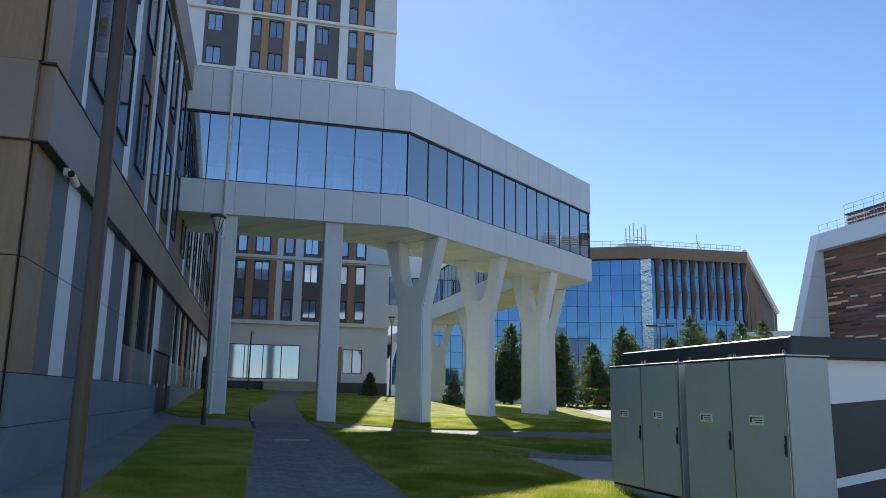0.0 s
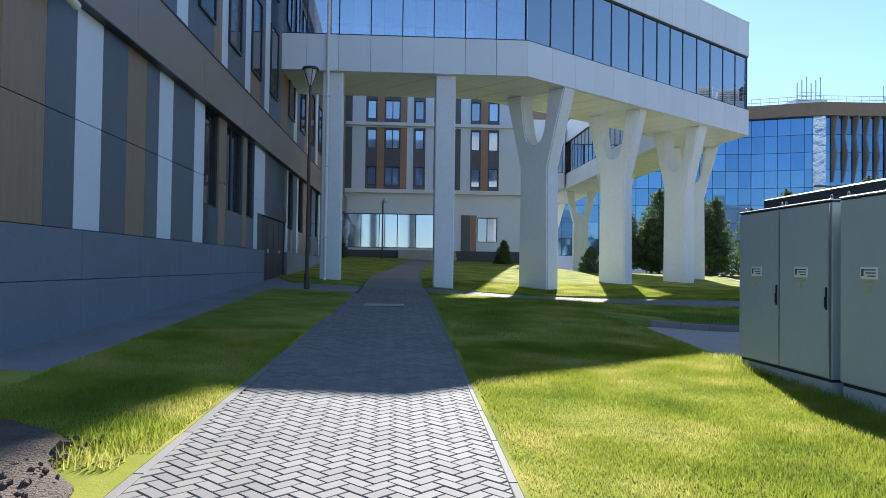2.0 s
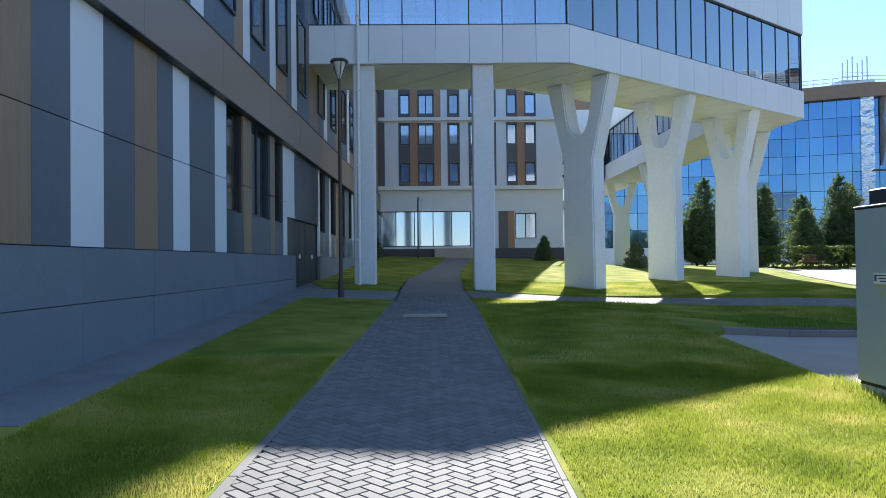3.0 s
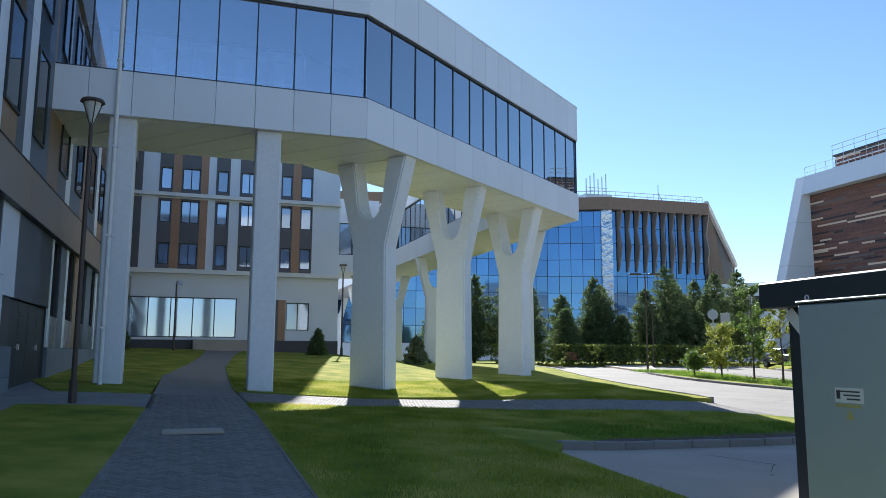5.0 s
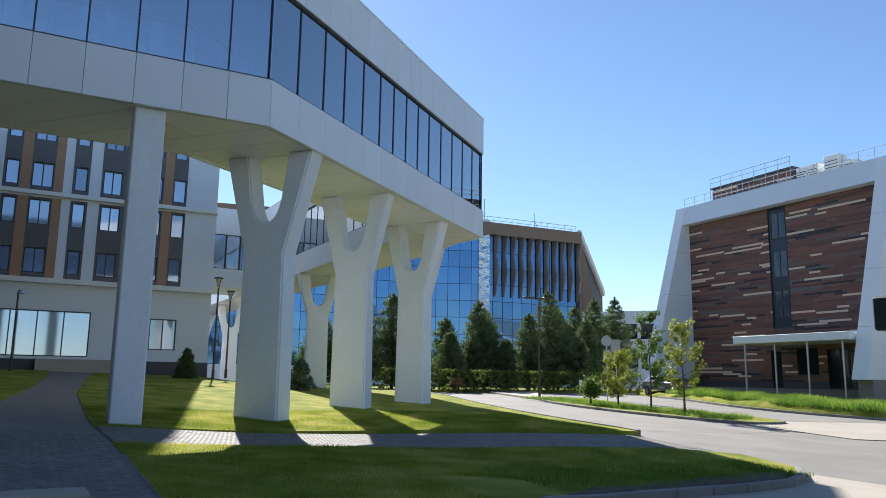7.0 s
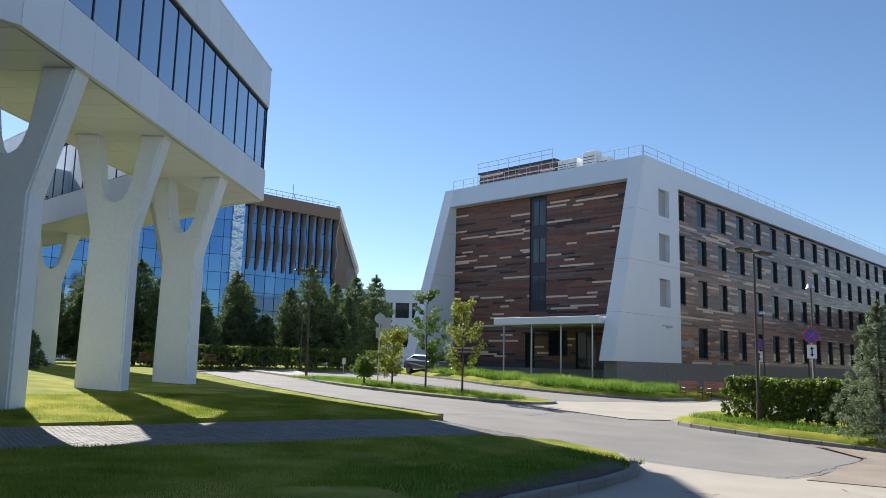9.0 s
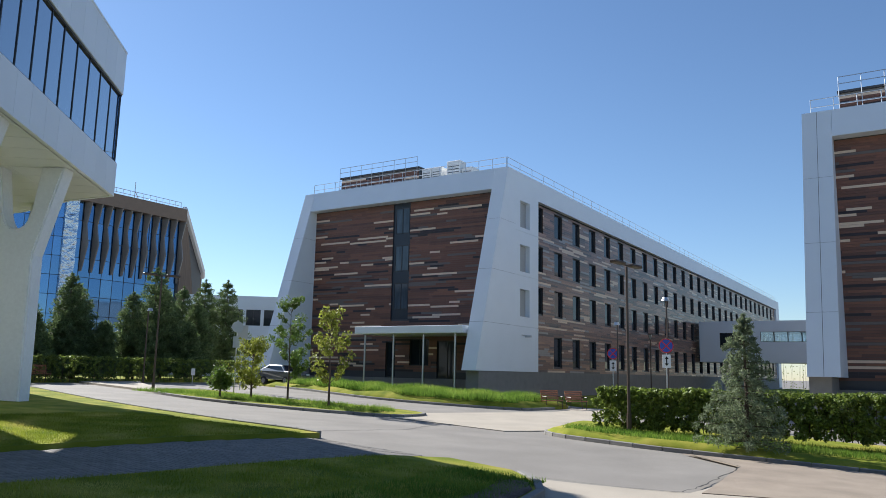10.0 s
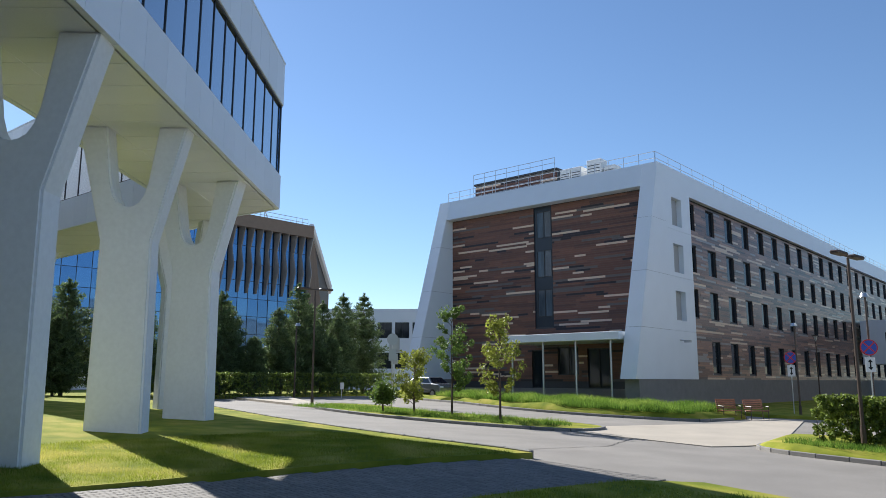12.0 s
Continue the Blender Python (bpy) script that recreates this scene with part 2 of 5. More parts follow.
def slab(name, poly, dz, mat, skirt=0.25, cell=1.0, mound=0.0, kind="structure", label=""):
    """A sheet over the terrain with the outline poly, dz above it, with sides."""
    bm = B()
    bm.faces.new([bm.verts.new((x, y, 0)) for x, y in poly])
    xs, ys = [p[0] for p in poly], [p[1] for p in poly]
    for k in range(1, int((max(xs) - min(xs)) / cell) + 1):
        bmesh.ops.bisect_plane(bm, geom=bm.verts[:] + bm.edges[:] + bm.faces[:], plane_co=(min(xs) + k * cell, 0, 0), plane_no=(1, 0, 0))
    for k in range(1, int((max(ys) - min(ys)) / cell) + 1):
        bmesh.ops.bisect_plane(bm, geom=bm.verts[:] + bm.edges[:] + bm.faces[:], plane_co=(0, min(ys) + k * cell, 0), plane_no=(0, 1, 0))
    rim = [e for e in bm.edges if e.is_boundary]
    rimv = {v for e in rim for v in e.verts}
    for v in bm.verts:
        v.co.z = G(v.co.x, v.co.y) + (dz(v.co.x) if callable(dz) else dz)
        if mound and v not in rimv:
            v.co.z += mound * (0.75 + 0.5 * noise.noise(v.co * 0.35))
    out = bmesh.ops.extrude_edge_only(bm, edges=rim)
    for v in out["geom"]:
        if isinstance(v, bmesh.types.BMVert):
            v.co.z -= skirt + mound
    for f in bm.faces:
        f.smooth = mound > 0 and abs(f.normal.z) > 0.5
    bmesh.ops.recalc_face_normals(bm, faces=bm.faces[:])
    ob = part(name, bm, mat)
    return tagged(ob, label, "", "", kind)


def curve_pts(pts, n=6):
    """A smooth closed outline through pts."""
    out, k = [], len(pts)
    for i in range(k):
        p0, p1, p2, p3 = (Vector(pts[(i + j - 1) % k]) for j in range(4))
        for s in range(n):
            t = s / n
            out.append(tuple(0.5 * ((2 * p1) + (p2 - p0) * t + (2 * p0 - 5 * p1 + 4 * p2 - p3) * t * t + (3 * p1 - p0 - 3 * p2 + p3) * t ** 3)))
    return out


def kerb_line(pts, w=0.15, h=0.16, label="row of grey concrete kerb stones along the road"):
    """Kerb stones, each about a metre, along a line."""
    k = thing("kerb", pose(pts[0][0], pts[0][1], G(*pts[0])), label, "kerb", "", "structure")
    for (ax, ay), (bx, by) in zip(pts, pts[1:]):
        n = max(1, round(math.hypot(bx - ax, by - ay)))
        for i in range(n):
            p, q = (Vector((ax + (bx - ax) * s, ay + (by - ay) * s, 0)) for s in (i / n, (i + 1) / n))
            d = q - p
            mid = (p + q) / 2
            bm = boxm(-d.length / 2 + 0.006, d.length / 2 - 0.006, -w / 2, w / 2, -0.25, h, bev=0.015)
            part("kerb_stone", bm, KERB, k, "", pose(mid.x - pts[0][0], mid.y - pts[0][1], G(mid.x, mid.y) - G(*pts[0]) - 0.12, 0, -math.degrees(math.atan2(G(q.x, q.y) - G(p.x, p.y), d.length)), math.degrees(math.atan2(d.y, d.x))))
    return k


# ---- ground ----
def ground_sheet():
    bm = B()
    xs = [-900, -400, -150, -60, -30] + list(range(-20, 61, 2)) + [75, 100, 140, 200, 400, 900]
    ys = [-400, -150, -60, -30] + list(range(-16, 75, 2)) + [90, 120, 160, 250, 500, 1200]
    vs = [[bm.verts.new((x, y, G(x, y) - 0.14)) for x in xs] for y in ys]
    for a, b in zip(vs, vs[1:]):
        for i in range(len(xs) - 1):
            bm.faces.new((a[i], a[i + 1], b[i + 1], b[i])).smooth = True
    return tagged(part("ground", bm, ASPHALT), "worn grey asphalt ground and roadway", "ground", "", "structure")


ground_sheet()
PATH_L, PATH_R = [(0.36, -14), (0.40, 6), (0.52, 10), (0.66, 14), (0.80, 18), (0.92, 23.2)], [(2.72, -14), (2.76, 6), (2.80, 11), (2.92, 20), (2.98, 23.4)]
slab("lawn", PATH_L + [(0.4, 23.6), (-1.4, 23.6), (-1.5, 11), (-1.55, 10.2), (-9, 10.2), (-9, -14)], 0.0, GRASS, label="mown green lawn between path and building")
slab("lawn", PATH_R + [(3.0, 24.85), (5, 25.05), (8, 25.0), (10, 24.85), (13, 24.5), (15.6, 24.05), (16.75, 23.2), (16.5, 21.6), (15.4, 20.5), (14.3, 19.95), (12.6, 19.6), (9.8, 19.3), (7.5, 18.4), (6.9, 17.4), (6.8, 15.6), (6.7, 13), (7.3, 12.2), (7.3, 4), (6.5, -14)], 0.0, GRASS, label="mown green lawn beside the path")
slab("lawn", [(3.02, 29.1), (5, 29.45), (8, 29.4), (10, 29.1), (12, 28.6), (16.0, 27.85), (17.6, 27.55), (17.8, 28.5), (17.95, 31), (18.6, 35), (19.6, 39.3), (21.2, 44.5), (22.7, 49), (25.5, 58), (25.5, 72), (12, 72), (11.5, 54.6), (5, 54.6), (3.9, 45), (3.2, 38), (3.0, 30)], 0.0, GRASS, label="sunlit lawn under the raised gallery")
slab("lawn", [(-1.3, 27.0), (0.85, 27.0), (1.0, 34), (1.9, 40), (2.6, 47), (2.9, 54.5), (-2.2, 54.5), (-2.2, 30)], 0.0, GRASS, label="lawn strip behind the column")
slab("pavement", [(-2.5, 10.3), (-1.5, 10.3), (-1.4, 23.6), (0.9, 23.6), (0.9, 27), (-1.3, 27), (-2.2, 30), (-2.5, 30)], -0.02, APRON, label="narrow concrete apron along the wall")
slab("pavement", [(0.36, -14), (2.72, -14)] + PATH_R[1:] + [(3.05, 26), (3.0, 30), (3.2, 38), (3.9, 45), (5, 54.6), (2.9, 54.5), (2.6, 47), (1.9, 40), (1.0, 34), (0.92, 23.2)] + PATH_L[1:-1][::-1], -0.05, JOINT, label="footpath of herringbone concrete pavers")
slab("pavement", [(0.93, 27.0), (3.02, 27.0), (3.0, 30), (3.2, 38), (3.9, 45), (5, 54.6), (2.9, 54.5), (2.6, 47), (1.9, 40), (1.0, 34)], -0.025, PAVER_ONE, label="footpath leading to the courtyard door")
slab("pavement", [(2.99, 24.87), (5, 25.07), (8, 25.02), (10, 24.87), (13, 24.52), (15.6, 24.07), (17.2, 24.1), (17.5, 27.54), (16, 27.83), (12, 28.58), (10, 29.08), (8, 29.38), (5, 29.43), (3.02, 29.08)], lambda x: -0.05 - 0.085 * step(3, 13, x), JOINT, label="side path of grey concrete pavers")
island = curve_pts([(29.3, 32.0), (27.6, 33.0), (26.5, 37), (26.7, 42), (28.3, 47), (31.0, 49.5), (32.4, 48), (31.2, 42), (31.3, 37), (30.8, 33)], 4)
slab("lawn", island, -0.03, GRASS, label="grassy traffic island with young trees")
slab("pavement", [(28.6, 47.5), (31, 50), (36, 58), (45, 70), (56, 92), (50, 92), (40, 72), (33, 60)], -0.02, CONCRETE, label="pale concrete footway beside the road")
bank = curve_pts([(44.5, 31.3), (40.2, 31.2), (38.2, 32.4), (37.3, 38), (38.8, 44), (42.4, 52), (46, 58), (49, 58), (48.5, 45), (46, 36)], 3)
slab("lawn", bank, -0.02, GRASS, mound=0.35, label="bank of rough tall grass before the building")
verge = curve_pts([(28.5, 25.7), (26.6, 24.8), (25.6, 22.5), (24.9, 19), (24.4, 8), (27, 3), (33, 3), (33, 12), (33.5, 22), (33, 25.5)], 3)
slab("lawn", verge, -0.02, GRASS, mound=0.25, label="verge of bright grass under the hedge")
slab("lawn", [(24.5, 62), (60, 62), (70, 95), (30, 100), (22, 80)], 0.04, GRASS, cell=4, label="shaded lawn under the pines")
slab("lawn", [(47, 24), (46.5, 28.4), (45.6, 30.6), (47, 33), (52, 36), (160, 32), (160, 26), (60, 24)], 0.03, GRASS, cell=4, label="lawn along the timber-clad building")
slab("pavement", [(6.9, 17.4), (7.5, 18.4), (9.8, 19.3), (12.6, 19.6), (14.3, 19.95), (15.4, 20.5), (16.4, 21.4), (17.2, 18.2), (24.4, 17.5), (24.3, -10), (7.3, -10), (7.3, 12.2), (6.75, 13.2), (6.8, 15.6)], -0.10, CONCRETE, skirt=0.1, label="cracked pale concrete yard")
slab("pavement", [(30.9, 33), (36.9, 30.8), (38.9, 30.0), (45, 30.2), (45, 28.5), (34, 26.3), (28.7, 25.9), (26.4, 26.6), (27.6, 32)], -0.11, CONCRETE, skirt=0.05, label="pale paved lay-by")
slab("bare_soil", [(8.2, 18.95), (9.8, 19.5), (12.6, 19.8), (14.3, 20.15), (15.3, 20.7), (15.0, 21.1), (13.6, 20.7), (11.5, 20.3), (9.5, 19.95)], 0.012, SOIL, skirt=0.02, cell=0.3, mound=0.03, label="dark bare soil along the kerb")
slab("road_patch", [(17.3, 18.0), (22.4, 18.2), (24.3, 20.0), (24.3, 4), (19, 4), (18.6, 12)], -0.085, OLDROAD, skirt=0.02, label="rough worn asphalt with loose grit")


def crack(pts, w=0.03, lift=-0.09):
    """A crack as a thin jagged dark strip on the road."""
    rnd = random.Random(len(pts) * 7 + int(pts[0][0] * 10))
    line = []
    for (ax, ay), (bx, by) in zip(pts, pts[1:]):
        n = max(2, int(math.hypot(bx - ax, by - ay) / 0.25))
        for k in range(n):
            line.append((ax + (bx - ax) * k / n + rnd.uniform(-0.05, 0.05), ay + (by - ay) * k / n + rnd.uniform(-0.05, 0.05)))
    bm = B()
    prev = None
    for x, y in line:
        ww = w * rnd.uniform(0.4, 1.3)
        q = [bm.verts.new((x, y - ww, G(x, y) + lift + 0.006)), bm.verts.new((x + ww, y + ww, G(x, y) + lift + 0.006))]
        if prev:
            bm.faces.new((prev[0], q[0], q[1], prev[1]))
        prev = q
    return tagged(part("road_crack", bm, CRACK), "dark jagged crack in the road surface", "crack", "", "structure")


crack([(16.6, 21.3), (17.1, 18.3), (22.4, 18.15), (24.3, 20.0)], 0.02)
crack([(12.5, 17.0), (13.6, 18.1), (13.2, 18.9)], 0.02)
crack([(15.0, 14.5), (15.6, 16.4), (16.8, 17.6)], 0.02)
crack([(9.5, 16.0), (10.6, 17.1), (10.2, 18.6)], 0.02)
crack([(19.0, 29.0), (23.0, 28.4), (27.0, 29.5)], 0.02, -0.135)
kerb_line([(7.45, 18.45), (9.8, 19.35), (12.6, 19.65), (14.3, 20.0), (15.4, 20.55), (16.3, 21.3)])
kerb_line(island + island[:1], h=0.10)
kerb_line(verge[:13], h=0.11)
kerb_line([(17.65, 27.6), (17.85, 28.5), (18.0, 31), (18.65, 35), (19.65, 39.3), (21.25, 44.5), (22.75, 49), (25.5, 58)])
kerb_line(bank[2:16], h=0.11)


# ---- left building ----
def wall_boxes(bm, u0, u1, z0, z1, openings, d0, d1):
    """A wall along u with openings (ua, ub, za, zb), from depth d0 to d1."""
    cuts = sorted({u0, u1, *[o[0] for o in openings], *[o[1] for o in openings]})
    for a, b in zip(cuts, cuts[1:]):
        mid, z = (a + b) / 2, z0
        for _, _, za, zb in sorted([o for o in openings if o[0] < mid < o[1]], key=lambda o: o[2]):
            if za > z:
                box(bm, a, b, d0, d1, z, za)
            z = zb
        if z1 > z:
            box(bm, a, b, d0, d1, z, z1)


WINDOW_MESHES = {}


def window(parent, u, z, w, h, depth, bars=1, pane_mat=None, turn=0.0, at=None):
    """A framed window in local coordinates: u along, facing -y; a frame with its panes."""
    pane_mat = pane_mat or GLASS_DARK
    key = (round(w, 2), round(h, 2), bars, pane_mat.name)
    if key not in WINDOW_MESHES:
        f = 0.06
        bm = B()
        box(bm, 0, w, 0, 0.08, 0, f)
        box(bm, 0, w, 0, 0.08, h - f, h)
        for k in range(bars + 1):
            x = k * (w - f) / bars
            box(bm, x, x + f, 0.001, 0.079, f, h - f)
        pm = B()
        box(pm, f, w - f, 0.03, 0.05, f, h - f)
        WINDOW_MESHES[key] = (mesh_of(bm, FRAME, "window"), mesh_of(pm, pane_mat, "pane"))
    fm, pm = WINDOW_MESHES[key]
    w_ob = part("window", fm, None, parent, "", at or pose(u, depth, z, 0, 0, turn))
    part("pane", pm, None, w_ob)
    return w_ob


def left_building():
    """Local: u = y of the world from the corner, facing +x."""
    y0, top = 11.15, 14.6

    def r(y):
        return 3.14 + (y - 3.14) * (1 - 0.0044 * max(0, y - 13)) if y < 27.2 else y - 1.5
    base = thing("office_building", pose(-2.5, y0, 0, 0, 0, 88.8), "long office building clad in slate, white and tan panels", "building", "", "structure")
    # local x runs along world +y, local -y faces world +x
    low_win = [(20.2, 21.65), (22.5, 24.65), (25.3, 26.4), (32.8, 34.0), (35.4, 36.8), (38.2, 39.6), (41.0, 42.4), (44, 45.4), (47, 48.4)]
    low_win = [(r(a), r(b)) for a, b in low_win]
    door = (26.7, 31.0, 0.72, 2.9)
    up_win = []
    for k, y in enumerate((13.6, 16.1, 18.9, 21.6, 24.3, 27.2, 31, 34, 37, 40, 43, 46, 49)):
        for z in (6.9, 10.3):
            up_win.append((y, y + 1.35, z, z + 2.3))
    op = [(a - y0, b - y0, 2.68, 4.88) for a, b in low_win] + [(a - y0, b - y0, c, d) for a, b, c, d in up_win] + [(door[0] - y0, door[1] - y0, 0.2, 2.9)]
    bm = B()
    wall_boxes(bm, 0, 55.5 - y0, -0.3, top, op, 0.06, 0.40)
    box(bm, -0.06, 0.3, 0.4, 30, -0.3, top)
    part("wall", bm, GREYDARK, base)
    bm = B()
    box(bm, -0.1, 55.5 - y0, 0.0, 30, top, top + 0.3)
    part("roof", bm, GREYDARK, base)
    bm = B()
    for z in (2.0, 5.6, 9.2, 12.8):
        box(bm, 0.3, 44, 0.5, 8, z - 0.2, z)
    box(bm, 0.3, 44, 7.8, 8, 0, 14.5)
    part("interior_floor", bm, INSIDE, base)

    def panels(name, a, b, z0, z1, mat, d=0.0, holes=(), th=0.05):
        bm = B()
        wall_boxes(bm, a - y0 + 0.004, b - y0 - 0.004, z0, z1, holes, d, d + th)
        part(name, bm, mat, base)
    # plinth in two courses
    ys = [11.15, 13.3, 15.6, 17.9, 20.2, 22.5, 24.2, 26.66]
    for a, b in zip(ys, ys[1:]):
        panels("plinth_panel", a, b, 1.10, 1.785, PLINTH, -0.04, th=0.09)
        panels("plinth_panel", a, b, -0.2, 1.09, PLINTH, -0.04, th=0.09)
    for a, b in zip([31.04, 32.5, 34, 37, 40, 43, 46, 49, 52], [32.5, 34, 37, 40, 43, 46, 49, 52, 55.4]):
        panels("plinth_panel", a, b, -0.2, 1.785, PLINTH, -0.04, th=0.09)
    # strips of the ground floor; a joint runs through them
    strips = [(11.15, 12.2, TAN), (12.2, 13.08, SLATE), (13.08, 14.02, PANEL_WHITE), (14.02, 15.08, SLATE), (15.08, 16.04, TAN), (16.04, 16.77, SLATE), (16.77, 17.66, PANEL_WHITE),
              (17.66, 19.29, SLATE), (19.29, 20.16, PANEL_WHITE), (20.16, 21.4, SLATE), (21.4, 22.48, TAN), (22.48, 24.7, SLATE), (24.7, 25.3, TAN), (25.3, 26.5, SLATE), (26.5, 27.15, PANEL_WHITE),
              (28.25, 30.6, PANEL_WHITE), (30.6, 32.4, SLATE), (32.4, 33.2, PANEL_WHITE), (33.2, 35, SLATE), (35, 36.3, PANEL_WHITE), (36.3, 38.2, TAN), (38.2, 39.3, PANEL_WHITE), (39.3, 41.2, SLATE), (41.2, 42.8, PANEL_WHITE), (42.8, 44.8, SLATE), (44.8, 46.3, PANEL_WHITE), (46.3, 48.2, SLATE), (48.2, 55.4, PANEL_WHITE)]
    wins = [(a - y0, b - y0, 2.68, 4.88) for a, b in low_win] + [(door[0] - y0, door[1] - y0, 0.2, 2.9)]
    strips = [(r(a), r(b), m) for a, b, m in strips]
    for a, b, m in strips:
        panels("cladding_panel", a, b, 1.80, 3.31, m, 0.0, [w for w in wins if w[0] < b - y0 and w[1] > a - y0])
        panels("cladding_panel", a, b, 3.325, 4.89, m, 0.0, [w for w in wins if w[0] < b - y0 and w[1] > a - y0])
    panels("cladding_panel", r(27.15), r(28.25), 2.9, 4.89, PANEL_WHITE)
    # bronze band
    for a, b in zip([11.1, 15.0, 19, 23, 27, 31, 35, 39, 43, 47, 51], [15.0, 19, 23, 27, 31, 35, 39, 43, 47, 51, 55.4]):
        panels("band_panel", a, b, 4.9, 6.02, BAND, -0.14, th=0.2)
    bm = B()
    box(bm, -0.12, 55.4 - y0, -0.16, 0.05, 6.022, 6.05)
    box(bm, -0.12, 55.4 - y0, -0.16, 0.05, 4.915, 4.895)
    part("band_flashing", bm, FRAME, base)
    # upper storeys
    ups = [11.15, 12.4, 13.3, 13.6, 14.95, 15.5, 16.1, 17.45, 18.2, 18.9, 20.25, 21.0, 21.6, 22.95, 23.6, 24.3, 25.65, 26.4, 27.2, 28.55, 29.3, 31, 32.35, 33.2, 34, 35.35, 36.2, 37, 38.4, 39.2, 40, 41.4, 42.3, 43, 44.4, 45.2, 46, 47.4, 48.3, 49, 50.4, 55.4]
    pal = [TAN, SLATE, PANEL_WHITE, SLATE, SLATE, TAN, SLATE, PANEL_WHITE, SLATE, SLATE, TAN, PANEL_WHITE, SLATE, SLATE, PANEL_WHITE]
    wins = [(a - y0, b - y0, c, d) for a, b, c, d in up_win]
    for k, (a, b) in enumerate(zip(ups, ups[1:])):
        for z0, z1 in ((6.06, 9.55), (9.57, 13.0)):
            panels("cladding_panel", a, b, z0, z1, pal[k % len(pal)], 0.0, [w for w in wins if w[0] < b - y0 - 0.01 and w[1] > a - y0 + 0.01])
    for a, b in zip([11.1, 19, 27, 35, 43], [19, 27, 35, 43, 55.4]):
        panels("band_panel", a, b, 13.02, 14.55, BAND, -0.14, th=0.2)
    for a, b in low_win:
        window(base, a - y0, 2.68, b - a, 2.25, 0.10, 1 if b - a < 1.6 else 2)
    for a, b, c, d in up_win:
        window(base, a - y0, c, b - a, d - c, -0.06, 1)
    # south face
    bm = B()
    for k in range(6):
        a, b = 0.06 + k * 2.4, 0.06 + (k + 1) * 2.4 - 0.01
        box(bm, -0.11, -0.06, a, b, 1.8, 3.31)
        box(bm, -0.11, -0.06, a, b, 3.325, 4.89)
        box(bm, -0.11, -0.06, a, b, 6.06, 13)
    part("cladding_panel", bm, TAN, base)
    bm = B()
    for k in range(6):
        box(bm, -0.2, -0.06, 0.06 + k * 2.4, 0.06 + (k + 1) * 2.4 - 0.01, 4.9, 6.02)
        box(bm, -0.2, -0.06, 0.06 + k * 2.4, 0.06 + (k + 1) * 2.4 - 0.01, 13.02, 14.55)
    part("band_panel", bm, BAND, base)
    bm = B()
    for k in range(6):
        box(bm, -0.15, -0.06, 0.06 + k * 2.4, 0.06 + (k + 1) * 2.4 - 0.01, -0.2, 1.09)
        box(bm, -0.15, -0.06, 0.06 + k * 2.4, 0.06 + (k + 1) * 2.4 - 0.01, 1.10, 1.785)
    part("plinth_panel", bm, PLINTH, base)
    # door
    leaf = (door[1] - door[0]) / 4
    for k in range(4):
        d = part("door", boxm(0.01, leaf - 0.01, 0.10, 0.16, 0.03, 2.16, bev=0.008), DOOR_DARK, base, "closed dark grey louvred metal door", pose(door[0] - y0 + k * leaf, 0, 0.73))
        lv = B()
        for i in range(9):
            box(lv, 0.12, leaf - 0.12, 0.088, 0.1, 1.15 + i * 0.09, 1.20 + i * 0.09)
        part("louvre", lv, DOOR_DARK, d)
        hb = B()
        u = leaf - 0.09 if k % 2 == 0 else 0.09
        rod(hb, (u, 0.05, 1.05), (u, 0.1, 1.05), 0.012)
        rod(hb, (u, 0.05, 0.98), (u, 0.05, 1.12), 0.012)
        part("door_handle", hb, STEEL, d, "steel lever handle")
    part("door_sill", boxm(door[0] - y0, door[1] - y0, -0.1, 0.3, 0.3, 0.73), PLINTH, base)
    return base


left_building()


# ---- raised gallery ----
OUT = [(-2.38, 29.4), (6.65, 29.4), (8.8, 31.1), (11.7, 33.45), (15.05, 36.15), (19.88, 40.0), (19.65, 42.3), (20.1, 46.0), (20.4, 100.0)]
INN = [(16.9, 100.0), (16.6, 42.2), (9.3, 36.35), (5.2, 33.35), (-2.38, 33.3)]


def along(pts):
    for (ax, ay), (bx, by) in zip(pts, pts[1:]):
        d = Vector((bx - ax, by - ay, 0))
        yield ax, ay, d.length, math.degrees(math.atan2(d.y, d.x))


